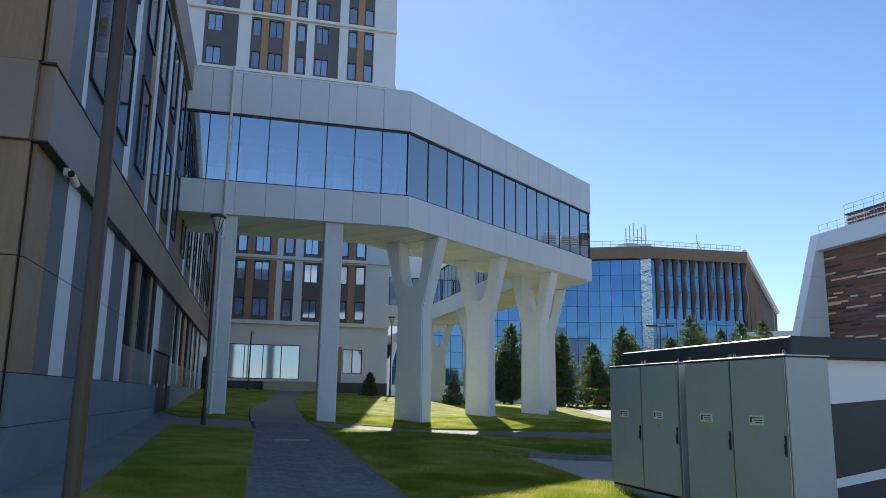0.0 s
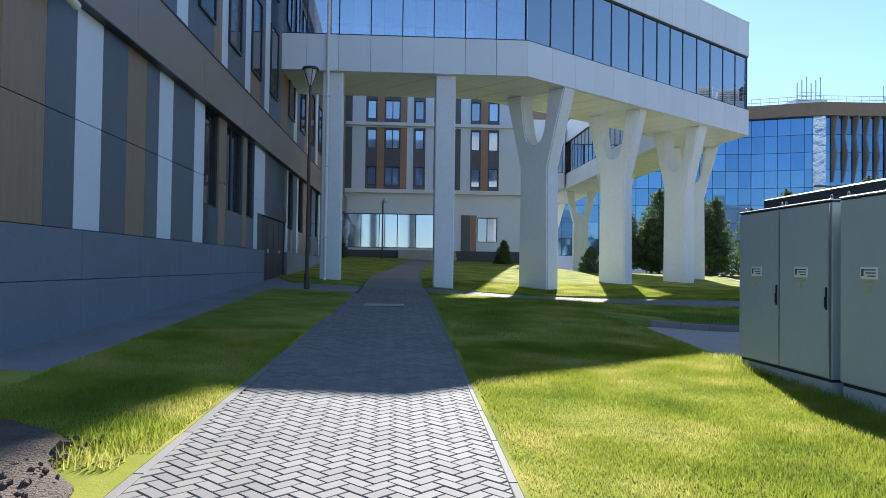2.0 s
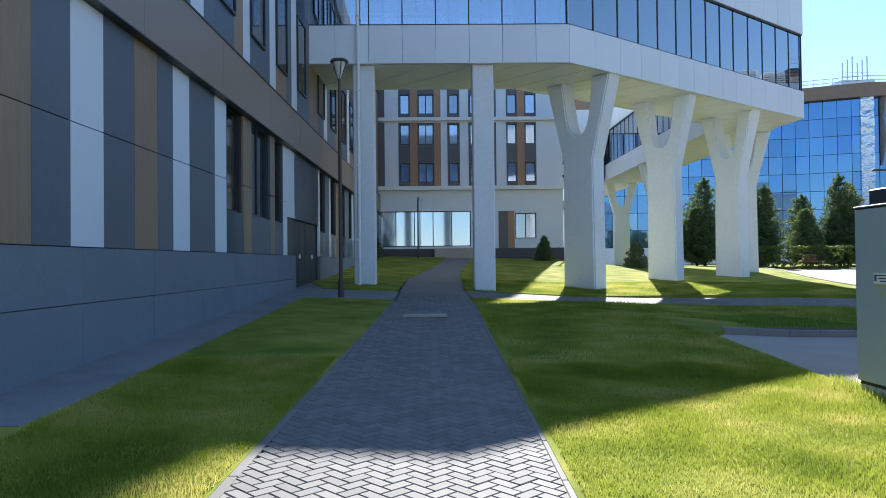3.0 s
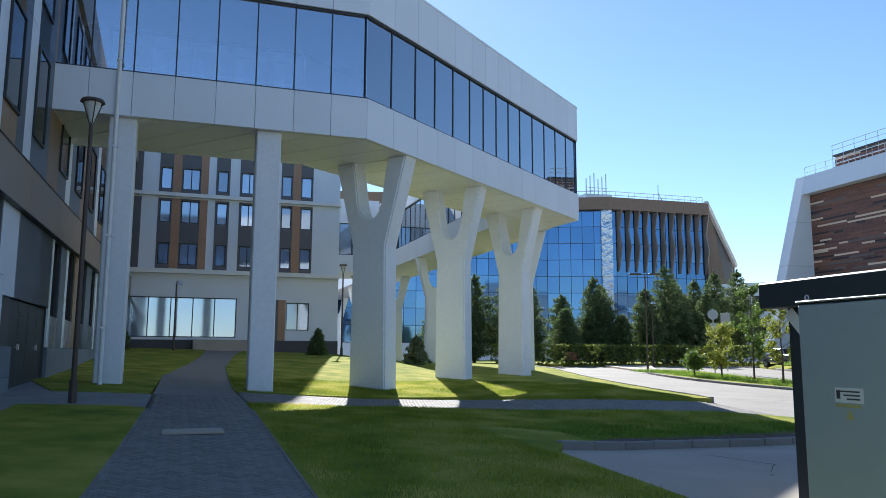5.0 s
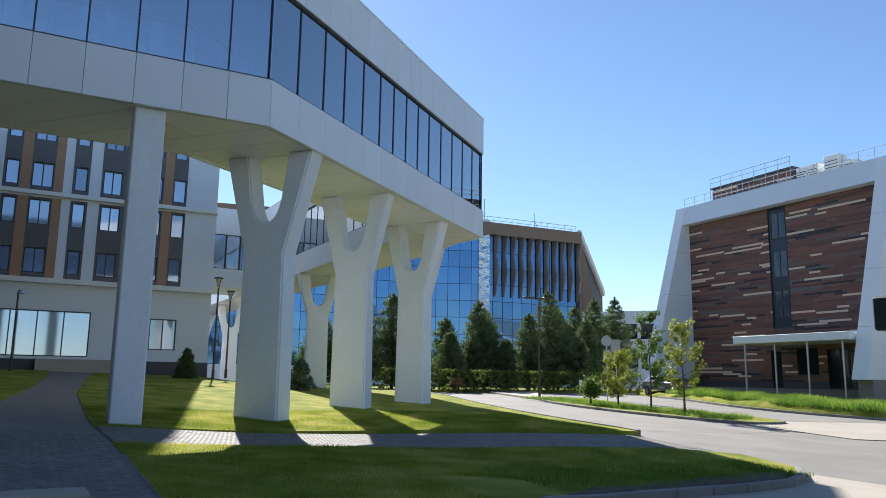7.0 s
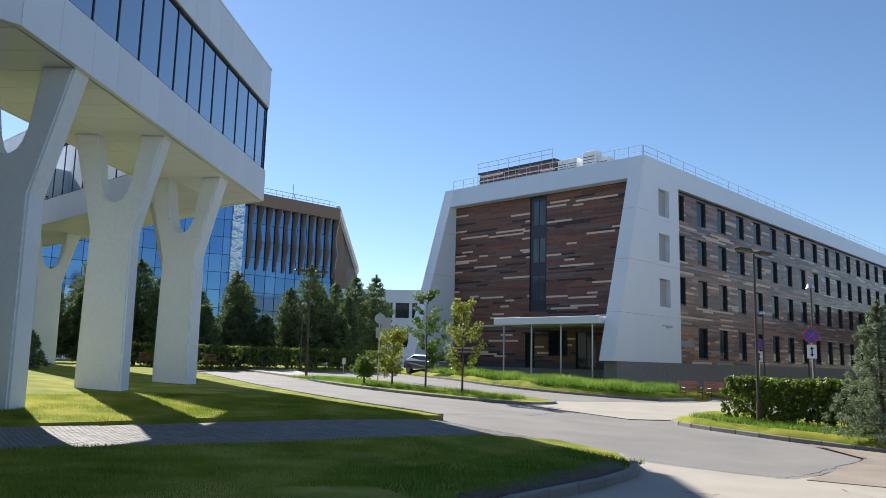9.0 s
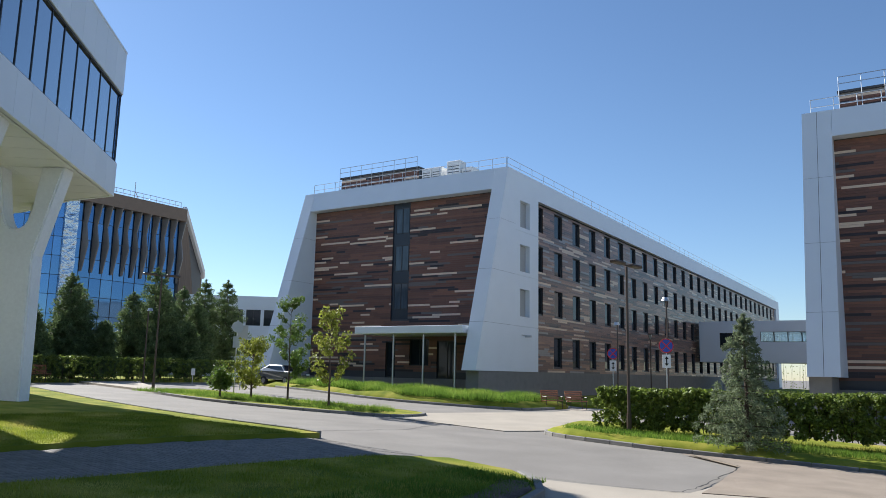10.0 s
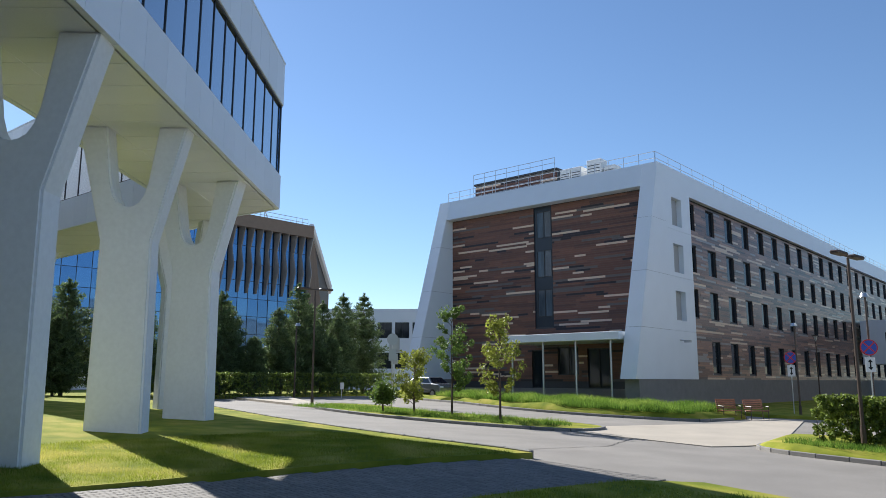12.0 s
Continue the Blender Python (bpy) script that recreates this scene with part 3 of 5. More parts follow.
def gallery():
    Z0, Z1, Z2, Z3 = 8.25, 9.54, 12.3, 13.98
    g = thing("raised_gallery", pose(0, 0, 0), "white glazed gallery raised on branching columns between buildings", "gallery", "", "structure")
    ring = OUT + INN

    def shrink(f):
        c = []
        n = len(ring)
        for i in range(n):
            p0, p1, p2 = (Vector(ring[(i + k) % n]) for k in (-1, 0, 1))
            n1, n2 = (p1 - p0).normalized(), (p2 - p1).normalized()
            a, b = Vector((-n1.y, n1.x)), Vector((-n2.y, n2.x))
            m = (a + b)
            m = m / max(m.length_squared / 2, 0.3)
            c.append(tuple(p1 + m * f))
        return c
    bm = B()
    prism(bm, shrink(0.14), Z0 + 0.05, Z0 + 0.5)
    part("floor_slab", bm, SOFFIT, g)
    bm = B()
    prism(bm, shrink(0.5), Z0 + 0.5, Z0 + 0.62)
    part("interior_floor", bm, INSIDE, g)
    bm = B()
    prism(bm, shrink(0.14), Z2 + 0.1, Z3 - 0.12)
    part("roof_slab", bm, WHITE, g)
    bm = B()
    prism(bm, shrink(-0.04), Z3, Z3 + 0.07)
    part("coping", bm, PANEL_WHITE, g)
    # soffit boards, some ribbed
    bm = B()
    inner = shrink(0.16)
    bm.faces.new([bm.verts.new((x, y, Z0)) for x, y in inner])
    for k in range(1, 60):
        s = k * 1.2
        bmesh.ops.bisect_plane(bm, geom=bm.verts[:] + bm.edges[:] + bm.faces[:], plane_co=(-2.4 + s * 0.75, 29.4 + s * 0.63, 0), plane_no=(0.75, 0.63, 0))
    bmesh.ops.bisect_plane(bm, geom=bm.verts[:] + bm.edges[:] + bm.faces[:], plane_co=(8, 33.4, 0), plane_no=(-0.62, 0.78, 0))
    bmesh.ops.inset_individual(bm, faces=bm.faces[:], thickness=0.012, depth=0.012)
    for f in bm.faces:
        if f.normal.z > 0:
            f.normal_flip()
    part("soffit", bm, SOFFIT, g)
    wall_runs = [OUT, INN]
    pm = {}
    for run in wall_runs:
        for ax, ay, ln, ang in along(run):
            n = max(1, round(ln / 1.2))
            w = ln / n
            for k in range(n):
                m = pose(ax, ay, 0, 0, 0, ang) @ pose(k * w, 0, 0)
                key = round(w, 3)
                if key not in pm:
                    pm[key] = (mesh_of(boxm(0.006, w - 0.006, -0.02, 0.12, Z0, Z1, bev=0.004), PANEL_WHITE), mesh_of(boxm(0.006, w - 0.006, -0.02, 0.12, Z2, Z3, bev=0.004), PANEL_WHITE),
                               mesh_of(boxm(0.0, w, 0.1, 0.115, Z1, Z2), GLASS_BRIDGE))
                part("panel", pm[key][0], None, g, "", m)
                part("panel", pm[key][1], None, g, "", m)
                gp = part("pane", pm[key][2], None, g, "", m)
                mb = "mull"
                if mb not in pm:
                    pm[mb] = mesh_of(boxm(-0.02, 0.02, 0.075, 0.13, Z1, Z2), FRAME)
                part("mullion", pm[mb], None, g, "", m)
            bm = B()
            box(bm, 0, ln, 0.03, 0.2, Z1 - 0.02, Z1 + 0.05)
            box(bm, 0, ln, 0.03, 0.2, Z2 - 0.07, Z2 + 0.01)
            part("glazing_rail", bm, FRAME, g, "", pose(ax, ay, 0, 0, 0, ang))
    return g


gallery()


def y_column(x, y, ang, zt, s=1.0):
    zb = G(x, y) - 0.15
    h = zt - zb
    c = thing("branching_column", pose(x, y, zb, 0, 0, ang), "white painted concrete column forking into two arms", "column", "columns under the gallery", "structure")
    half = [(-0.69 * s, 0), (-0.64 * s, h * 0.62), (-1.38 * s, h), (-0.66 * s, h), (-0.46 * s, h - 1.45), (-0.37 * s, h - 1.76), (-0.26 * s, h - 1.95), (-0.13 * s, h - 2.04)]
    pts = half + [(0.0, h - 2.07)] + [(-a, b) for a, b in half[::-1]]
    bm = B()
    d = 0.33 * s
    fr, bk = [bm.verts.new((a, -d, b)) for a, b in pts], [bm.verts.new((a, d, b)) for a, b in pts]
    bm.faces.new(fr)
    bm.faces.new(bk[::-1])
    for i in range(len(pts)):
        j = (i + 1) % len(pts)
        bm.faces.new((fr[j], fr[i], bk[i], bk[j]))
    bmesh.ops.recalc_face_normals(bm, faces=bm.faces[:])
    bmesh.ops.bevel(bm, geom=[e for e in bm.edges if abs(e.verts[0].co.y - e.verts[1].co.y) < 0.01], offset=0.05, segments=2, affect="EDGES")
    part("shaft", bm, CONCRETE_WHITE, c)
    return c


for x, y, a, s in ((7.65, 32.2, -50, 1.07), (11.75, 35.6, -48, 0.98), (15.95, 39.1, -60, 1.03), (18.7, 44.4, -15, 1), (18.0, 57.0, -8, 1), (18.6, 70.0, 0, 1), (18.7, 83.0, 0, 1), (18.7, 96.0, 0, 1)):
    y_column(x, y, a, 8.26, s)
for x in (-0.68, 3.38):
    c = thing("square_column", pose(x + 0.35, 30.0, G(x, 30) - 0.15), "square white painted concrete column under the gallery", "column", "columns under the gallery", "structure")
    part("shaft", boxm(-0.36, 0.36, -0.36, 0.36, 0, 8.27 - G(x, 30) + 0.15, bev=0.03), CONCRETE_WHITE, c)


# ---- back building with tower ----
def back_building():
    Y = 56.0
    b = thing("apartment_tower", pose(0, Y, 0), "tall white block with orange and grey window bays", "building", "", "structure")
    X0, X1, TOP = -12.0, 11.05, 39.8
    bays = [(-3.4, -2.3, 2), (-0.1, 0.55, 1), (1.15, 2.2, 2), (3.25, 3.9, 1), (4.7, 5.7, 2), (7.25, 7.9, 1), (8.5, 9.2, 1)]
    op, win = [], []
    rows = [(7.0, 8.35), (9.6, 11.0)]
    zz = []
    k = 0
    while 6.7 + 4.7 * k + 4.7 < TOP + 0.5:
        zz += [(a + 4.7 * k, c + 4.7 * k) for a, c in rows]
        k += 1
    for z0, z1 in zz:
        for a, c, n in bays:
            win.append((a, c, z0, z1, n))
    low = [(-1.75, 4.7, 2.6, 5.03, 5), (7.75, 9.2, 3.1, 4.85, 2), (-3.6, -2.2, 2.6, 5.0, 1)]
    op = [w[:4] for w in win] + [w[:4] for w in low]
    bm = B()
    wall_boxes(bm, X0, X1, 0.6, TOP, op, 0.0, 0.35)
    box(bm, X1 - 0.35, X1, 0.35, 18, 0.6, TOP)
    box(bm, X0, X0 + 0.35, 0.35, 18, 0.6, TOP)
    box(bm, X0, X1, 18, 18.3, 0.6, TOP)
    part("wall", bm, PANEL_WHITE, b)
    bm = B()
    box(bm, X0 - 0.1, X1 + 0.1, -0.15, 18.4, TOP, TOP + 0.4)
    part("roof", bm, WHITE, b)
    bm = B()
    box(bm, X0 + 0.4, X1 - 0.4, 5, 5.2, 1, TOP - 0.2)
    for z in [1.8, 6.2] + [6.7 + 2.35 * i for i in range(1, 12)]:
        box(bm, X0 + 0.4, X1 - 0.4, 0.4, 5, z - 0.15, z)
    part("interior_floor", bm, INSIDE, b)
    # grey and orange infill bays, two storeys high
    stripes = [(-3.6, -1.15, INFILL_GREY), (-0.2, 0.6, INFILL_GREY), (0.6, 1.1, INFILL_TAN), (1.1, 2.25, INFILL_GREY), (2.25, 2.7, INFILL_TAN), (3.15, 4.0, INFILL_GREY), (4.6, 5.9, INFILL_GREY), (5.9, 6.5, INFILL_GREY), (7.2, 7.95, INFILL_GREY), (7.95, 8.45, INFILL_TAN), (8.45, 9.25, INFILL_GREY)]
    for i in range(k):
        lo, hi = 6.75 + 4.7 * i, 11.1 + 4.7 * i
        for a, c, m in stripes:
            bm = B()
            wall_boxes(bm, a, c, lo, hi, [w[:4] for w in win if w[0] > a - 0.2 and w[1] < c + 0.2 and lo < w[2] < hi], -0.02, 0.04)
            part("infill_panel", bm, m, b)
        bm = B()
        box(bm, X0, X1 - 0.0, -0.35, 0.0, 11.2 + 4.7 * i, 11.42 + 4.7 * i)
        part("ledge", bm, WHITE, b)
    bm = B()
    box(bm, X0, X1, -0.4, 0, 6.45, 6.72)
    part("ledge", bm, WHITE, b)
    bm = B()
    box(bm, 6.6, 7.25, -0.03, 0.0, 1.6, 5.0)
    part("infill_panel", bm, INFILL_GREY, b)
    bm = B()
    box(bm, 7.25, 7.7, -0.03, 0.0, 1.6, 5.0)
    part("infill_panel", bm, INFILL_TAN, b)
    bm = B()
    box(bm, X0, X1 + 0.03, -0.06, 0.0, 0.6, 2.45)
    part("plinth", bm, GREYDARK, b)
    for a, c, z0, z1, n in win + low:
        window(b, a, z0, c - a, z1 - z0, 0.12, n, GLASS_BACK)
    # entrance steps
    bm = B()
    for i in range(4):
        box(bm, 2.2, 6.2, -1.6 + 0.35 * i, -0.061, 1.0, G(4, 54) + 0.02 + 0.16 * (i + 1))
    part("entrance_step", bm, CONCRETE, b)
    return b


GLASS_BACK = material("sky_reflecting_glass", (0.36, 0.43, 0.53), 0.05, 0.6, var=0.1, scale=0.2, rand=0.3)
back_building()


def link_wing():
    """Glazed wing behind, between tower and gallery."""
    w = thing("link_wing", pose(11.05, 67.5, 0), "white link wing with a band of windows", "building", "", "structure")
    bm = B()
    wall_boxes(bm, 0, 5.5, 8.25, 14.2, [(1.2, 5.4, 9.6, 12.2)], 0, 0.3)
    box(bm, 0, 5.5, 0.3, 6, 8.25, 8.6)
    box(bm, 0, 5.5, 0.3, 6, 13.9, 14.2)
    box(bm, 0, 5.5, 5.7, 6, 8.6, 13.9)
    part("wall", bm, PANEL_WHITE, w)
    for k in range(4):
        window(w, 1.2 + k * 1.05, 9.6, 1.05, 2.6, 0.1, 1, GLASS_BACK)
    return w


link_wing()


# ---- timber-clad buildings ----
def planks(name, parent, u0, u1, z0, z1, holes, d, mat, seed, h=0.15):
    rnd = random.Random(seed)
    verts, faces = [], []
    rows = int((z1 - z0) / h)
    for r in range(rows):
        za, zb = z0 + r * h, z0 + (r + 1) * h - 0.012
        u = u0 - rnd.random()
        cuts = sorted((o[0], o[1]) for o in holes if o[2] < zb - 0.02 and o[3] > za + 0.02)
        while u < u1:
            v = u + rnd.choice((0.9, 1.2, 1.8, 2.4, 3.0, 3.6))
            pieces = [(max(u, u0), min(v, u1) - 0.006)]
            for a, b in cuts:
                nxt = []
                for p, q in pieces:
                    if b <= p or a >= q:
                        nxt.append((p, q))
                    else:
                        nxt += [(p, a)] if a - p > 0.03 else []
                        nxt += [(b, q)] if q - b > 0.03 else []
                pieces = nxt
            for p, q in pieces:
                if q - p > 0.02:
                    n = len(verts)
                    e = d - rnd.random() * 0.015
                    verts += [(p, e, za), (q, e, za), (q, e, zb), (p, e, zb), (p, d + 0.04, za), (q, d + 0.04, za), (q, d + 0.04, zb), (p, d + 0.04, zb)]
                    faces += [(n, n + 1, n + 2, n + 3), (n + 3, n + 2, n + 6, n + 7), (n + 1, n, n + 4, n + 5), (n, n + 3, n + 7, n + 4), (n + 2, n + 1, n + 5, n + 6)]
            u = v
    me = bpy.data.meshes.new(name)
    me.from_pydata(verts, [], faces)
    me.materials.append(mat)
    ob = part(name, me, None, parent)
    tagged(ob, "horizontal timber boards in mixed browns", "", "", "stuff")
    return ob


def timber_block(m, length, bays, label, toe=4.2, fw=1.05):
    """Local: front faces -y along u (0..19.1); the long side runs along +y at u = 19.1, facing +x."""
    b = thing("timber_clad_block", m, label, "building", "", "structure")
    W, T, P = 19.1, 16.3, 2.05     # width, top, underside of the white frame
    WP = 0.35                      # depth of the timber wall behind the top of the frame
    core = B()
    front_open = [(8.95, 10.55, 5.75, 14.65), (8.6, 9.5, 1.45, 4.1), (10.8, 12.5, 2.35, 4.25), (13.2, 14.9, 1.45, 4.1)]
    wall_boxes(core, 1.0, W - 1.0, 0.2, 14.7, front_open, WP + 0.04, WP + 0.34)
    part("wall", core, GREYDARK, b)
    planks("timber_boards", b, 1.0, W - 1.0, 1.9, 14.7, front_open, WP, PLANK, 5)
    # side windows
    side = []
    p = 3.62
    for k in range(bays):
        y = 4.9 + k * p
        for r, (z0, z1) in enumerate(((2.45, 4.75), (6.35, 8.35), (9.55, 11.45), (12.6, 14.5))):
            yy = y + (3.5 if r == 0 else 0.0)
            if r == 0 and k == bays - 1:
                continue
            side.append((yy, yy + 1.55, z0, z1))
    hb = B()
    wall_boxes(hb, 4.7, length - 3, 0.2, 14.7, side, WP + 0.04, WP + 0.34)
    part("side_wall", hb, GREYDARK, b, "", pose(W, 0, 0, 0, 0, 90))
    pl = planks("timber_boards", b, 4.7, length - 3, 2.05, 14.75, side, WP, PLANK_SHEEN, 9)
    pl.matrix_basis = pose(W, 0, 0, 0, 0, 90)
    for u0, u1, z0, z1 in side:
        window(b, u0, z0, u1 - u0, z1 - z0, 0, 1, None, 90, pose(W - WP - 0.16, u0, z0, 0, 0, 90))
    # white frame: two raking fins, a top beam, the end panel of the side
    zs = [P, 5.2, 8.8, 12.4, T]

    def rake(z):
        return -toe * (T - z) / (T - P)
    for u0, u1 in ((0, fw), (W - 1.05, W)):
        bm = B()
        for k, (za, zb) in enumerate(zip(zs, zs[1:])):
            za += 0.014 if k else 0
            prof = [(rake(za), za), (rake(zb), zb), (1.2, zb), (1.2, za)]
            fa, fc = [bm.verts.new((u0, y, z)) for y, z in prof], [bm.verts.new((u1, y, z)) for y, z in prof]
            bm.faces.new(fa)
            bm.faces.new(fc[::-1])
            for i in range(4):
                j = (i + 1) % 4
                bm.faces.new((fa[j], fa[i], fc[i], fc[j]))
        bmesh.ops.recalc_face_normals(bm, faces=bm.faces[:])
        part("fin", bm, PANEL_WHITE, b, "raking white panelled fin")
        bm = B()
        for z in zs[1:-1]:
            box(bm, u0 + 0.015, u1 - 0.015, rake(z) + 0.03, 1.18, z - 0.005, z + 0.02)
        if u1 - u0 > 1.2:
            v = box(bm, u0 + 0.72, u0 + 0.74, rake(P) - 0.003, 1.0, P + 0.01, T - 0.01)
            v[4].co.y = v[5].co.y = rake(T) - 0.003
        part("fin_joint", bm, GREYDARK, b)
    bm = B()
    v = box(bm, fw + 0.01, W - 1.06, -0.0, 1.2, 14.7, T - 0.003)
    for i in (0, 1):
        v[i].co.y = -min(0.45, toe)
    part("top_beam", bm, PANEL_WHITE, b)
    bm = B()
    wall_boxes(bm, 1.2, 4.9, P, T, [(1.2, 4.9, z, z + 0.014) for z in (5.2, 8.8, 12.0)] + [(1.9, 3.45, 5.9, 7.85), (1.9, 3.45, 9.1, 11.05), (1.9, 3.45, 12.3, 14.25)], 0.0, 0.35)
    wall_boxes(bm, 4.9, length, 14.75, T, [], 0.0, 0.35)
    wall_boxes(bm, length - 3, length, 0.4, 14.75, [], 0.0, 0.35)
    part("side_frame", bm, PANEL_WHITE, b, "", pose(W, 0, 0, 0, 0, 90))
    bm = B()
    for z0 in (5.9, 9.1, 12.3):
        box(bm, 1.8, 3.55, 0.36, 0.5, z0 - 0.1, z0 + 1.95)
    part("recess_panel", bm, RECESS, b, "", pose(W, 0, 0, 0, 0, 90))
    bm = B()
    box(bm, 0.0, W - 0.25, 1.2, length, T - 0.6, T - 0.3)
    box(bm, 0, 0.3, 1.2, length, 0.2, T)
    box(bm, 0, W, length - 0.3, length, 0.2, T - 0.1)
    box(bm, 1, W - 0.8, 4, 4.2, 0.5, T - 0.7)
    box(bm, W - 4, W - 3.8, 4.3, length - 0.4, 0.5, T - 0.7)
    part("roof", bm, INSIDE, b)
    # grey plinth
    bm = B()
    box(bm, 0.0, 1.0, 0.5 - toe, 1.0, -0.5, P - 0.002)
    box(bm, W - 1.0, W - 0.06, 0.5 - toe, 1.0, -0.5, P - 0.002)
    box(bm, 1.0, W - 1.0, -0.2, WP + 0.036, -0.5, 1.42)
    box(bm, W - 0.4, W - 0.06, 1.0, length, -0.5, P - 0.002)
    part("plinth", bm, KERB, b)
    # dark stair strip with three windows
    bm = B()
    wall_boxes(bm, 8.95, 10.55, 5.75, 14.65, [(9.15, 10.45, 6.5, 8.5), (9.15, 10.45, 9.4, 11.4), (9.15, 10.45, 12.3, 14.3)], WP + 0.1, WP + 0.2)
    part("stair_strip", bm, STRIP, b, "dark glazed strip")
    for z in (6.5, 9.4, 12.3):
        window(b, 9.15, z, 1.3, 2.0, WP + 0.07, 2, STAIR_PANE)
    window(b, 10.8, 2.35, 1.7, 1.9, WP + 0.12, 2)
    for u0, u1 in ((8.6, 9.5), (13.2, 14.9)):
        window(b, u0, 1.45, u1 - u0, 2.65, WP + 0.12, 1 if u1 - u0 < 1.2 else 2)
    # canopy
    cz = 4.95
    cn = part("canopy", boxm(9.0, 17.9, -3.9, WP - 0.01, cz - 0.5, cz, bev=0.02), PANEL_WHITE, b, "flat white entrance canopy")
    for u in (9.5, 12.0, 14.5, 17.0):
        bm = B()
        rod(bm, (u, -3.3, 0.2), (u, -3.3, cz - 0.5), 0.07)
        part("canopy_post", bm, STEEL, b)
    # roof railing
    rr = B()
    for z in (T + 0.45, T + 0.9):
        rod(rr, (0.4, 0.6, z), (W - 0.4, 0.6, z), 0.022, n=5)
        rod(rr, (W - 0.4, 0.6, z), (W - 0.4, length - 2, z), 0.022, n=5)
    for k in range(17):
        rod(rr, (0.4 + k * 1.14, 0.6, T - 0.05), (0.4 + k * 1.14, 0.6, T + 0.9), 0.022, n=5)
    for k in range(int(length / 2)):
        rod(rr, (W - 0.4, 0.6 + 2 * k, T - 0.05), (W - 0.4, 0.6 + 2 * k, T + 0.9), 0.022, n=5)
    part("roof_railing", rr, STEEL, b, "thin steel roof railing")
    # penthouse with boards, a railing and air units
    ph = part("penthouse", boxm(1.7, 9.7, 2.6, 12, T - 0.3, T + 1.7), INSIDE, b)
    planks("timber_boards", b, 1.7, 9.7, T + 0.02, T + 1.65, [], 2.54, PLANK, 3)
    part("penthouse_rim", boxm(1.6, 9.8, 2.4, 12, T + 1.7, T + 1.82), GREYDARK, b)
    rr = B()
    for z in (T + 0.75, T + 1.05, T + 2.2, T + 2.6):
        rod(rr, (1.7, 2.3, z), (9.7, 2.3, z), 0.025, n=5)
    for k in range(8):
        rod(rr, (1.7 + k * 1.14, 2.3, T), (1.7 + k * 1.14, 2.3, T + 2.6), 0.022, n=5)
    part("penthouse_railing", rr, STEEL, b)
    for u, y, w, h in ((9.95, 2.6, 0.9, 1.6), (10.9, 2.6, 0.9, 1.6), (12.3, 2.6, 1.2, 1.9), (13.6, 2.8, 0.9, 1.3)):
        bm = boxm(u, u + w, y, y + 1.0, T - 0.3, T + h, bev=0.03)
        a = part("air_unit", bm, WHITE, b, "white rooftop air unit")
        lv = B()
        for i in range(6):
            z = T + 0.25 + i * (h - 0.5) / 6
            box(lv, u + 0.1, u + w - 0.1, y - 0.02, y, z, z + 0.05)
        part("louvre", lv, GREYDARK, a)
    # camera bracket on the white end
    cb = B()
    rod(cb, (W, 2.2, 4.6), (W + 0.45, 2.2, 4.55), 0.03)
    box(cb, W + 0.3, W + 0.75, 2.1, 2.3, 4.42, 4.56)
    part("security_camera", cb, STEEL, b)
    return b


# the front of the block faces -x: local u runs along world -y, local +y along world +x
timber_block(pose(49.6, 56.5, 0, 0, 0, -92.0), 110.0, 28, "four-storey block clad in mixed brown timber, white frame")
timber_block(pose(46.35, 18.35, 0, 0, 0, -92.0), 60.0, 14, "second timber-clad block with a white frame", 3.4, 1.45)


def corridor_bridge():
    c = thing("corridor_bridge", pose(104, 17.0, 0, 0, 0, 90), "white corridor bridge between the timber-clad blocks", "bridge", "", "structure")
    bm = B()
    wall_boxes(bm, 0, 18.5, 3.8, 8.7, [(1, 11.5, 5.6, 7.4)], 0, 0.3)
    box(bm, 0, 18.5, 0.3, 4.7, 8.4, 8.7)
    box(bm, 0, 18.5, 0.3, 4.7, 3.8, 4.1)
    wall_boxes(bm, 0, 18.5, 3.8, 8.7, [(13.6, 16.1, 5.5, 7.3), (1, 11.5, 6.2, 7.4)], 4.7, 5)
    part("wall", bm, PANEL_WHITE, c)
    window(c, 0, 0, 2.5, 1.8, 0, 2, None, 0, pose(16.1, 4.95, 5.5, 0, 0, 180))
    for k in range(7):
        window(c, 1 + k * 1.5, 5.6, 1.5, 1.8, 0.1, 1, GLASS_BRIDGE)
        window(c, 0, 0, 1.5, 1.2, 0, 1, GLASS_BRIDGE, 0, pose(2.5 + k * 1.5, 4.95, 6.2, 0, 0, 180))
    for u in (2, 4, 13, 16):
        bm = B()
        rod(bm, (u, 2, -0.5), (u, 2, 3.81), 0.3)
        part("post", bm, WHITE, c)


corridor_bridge()


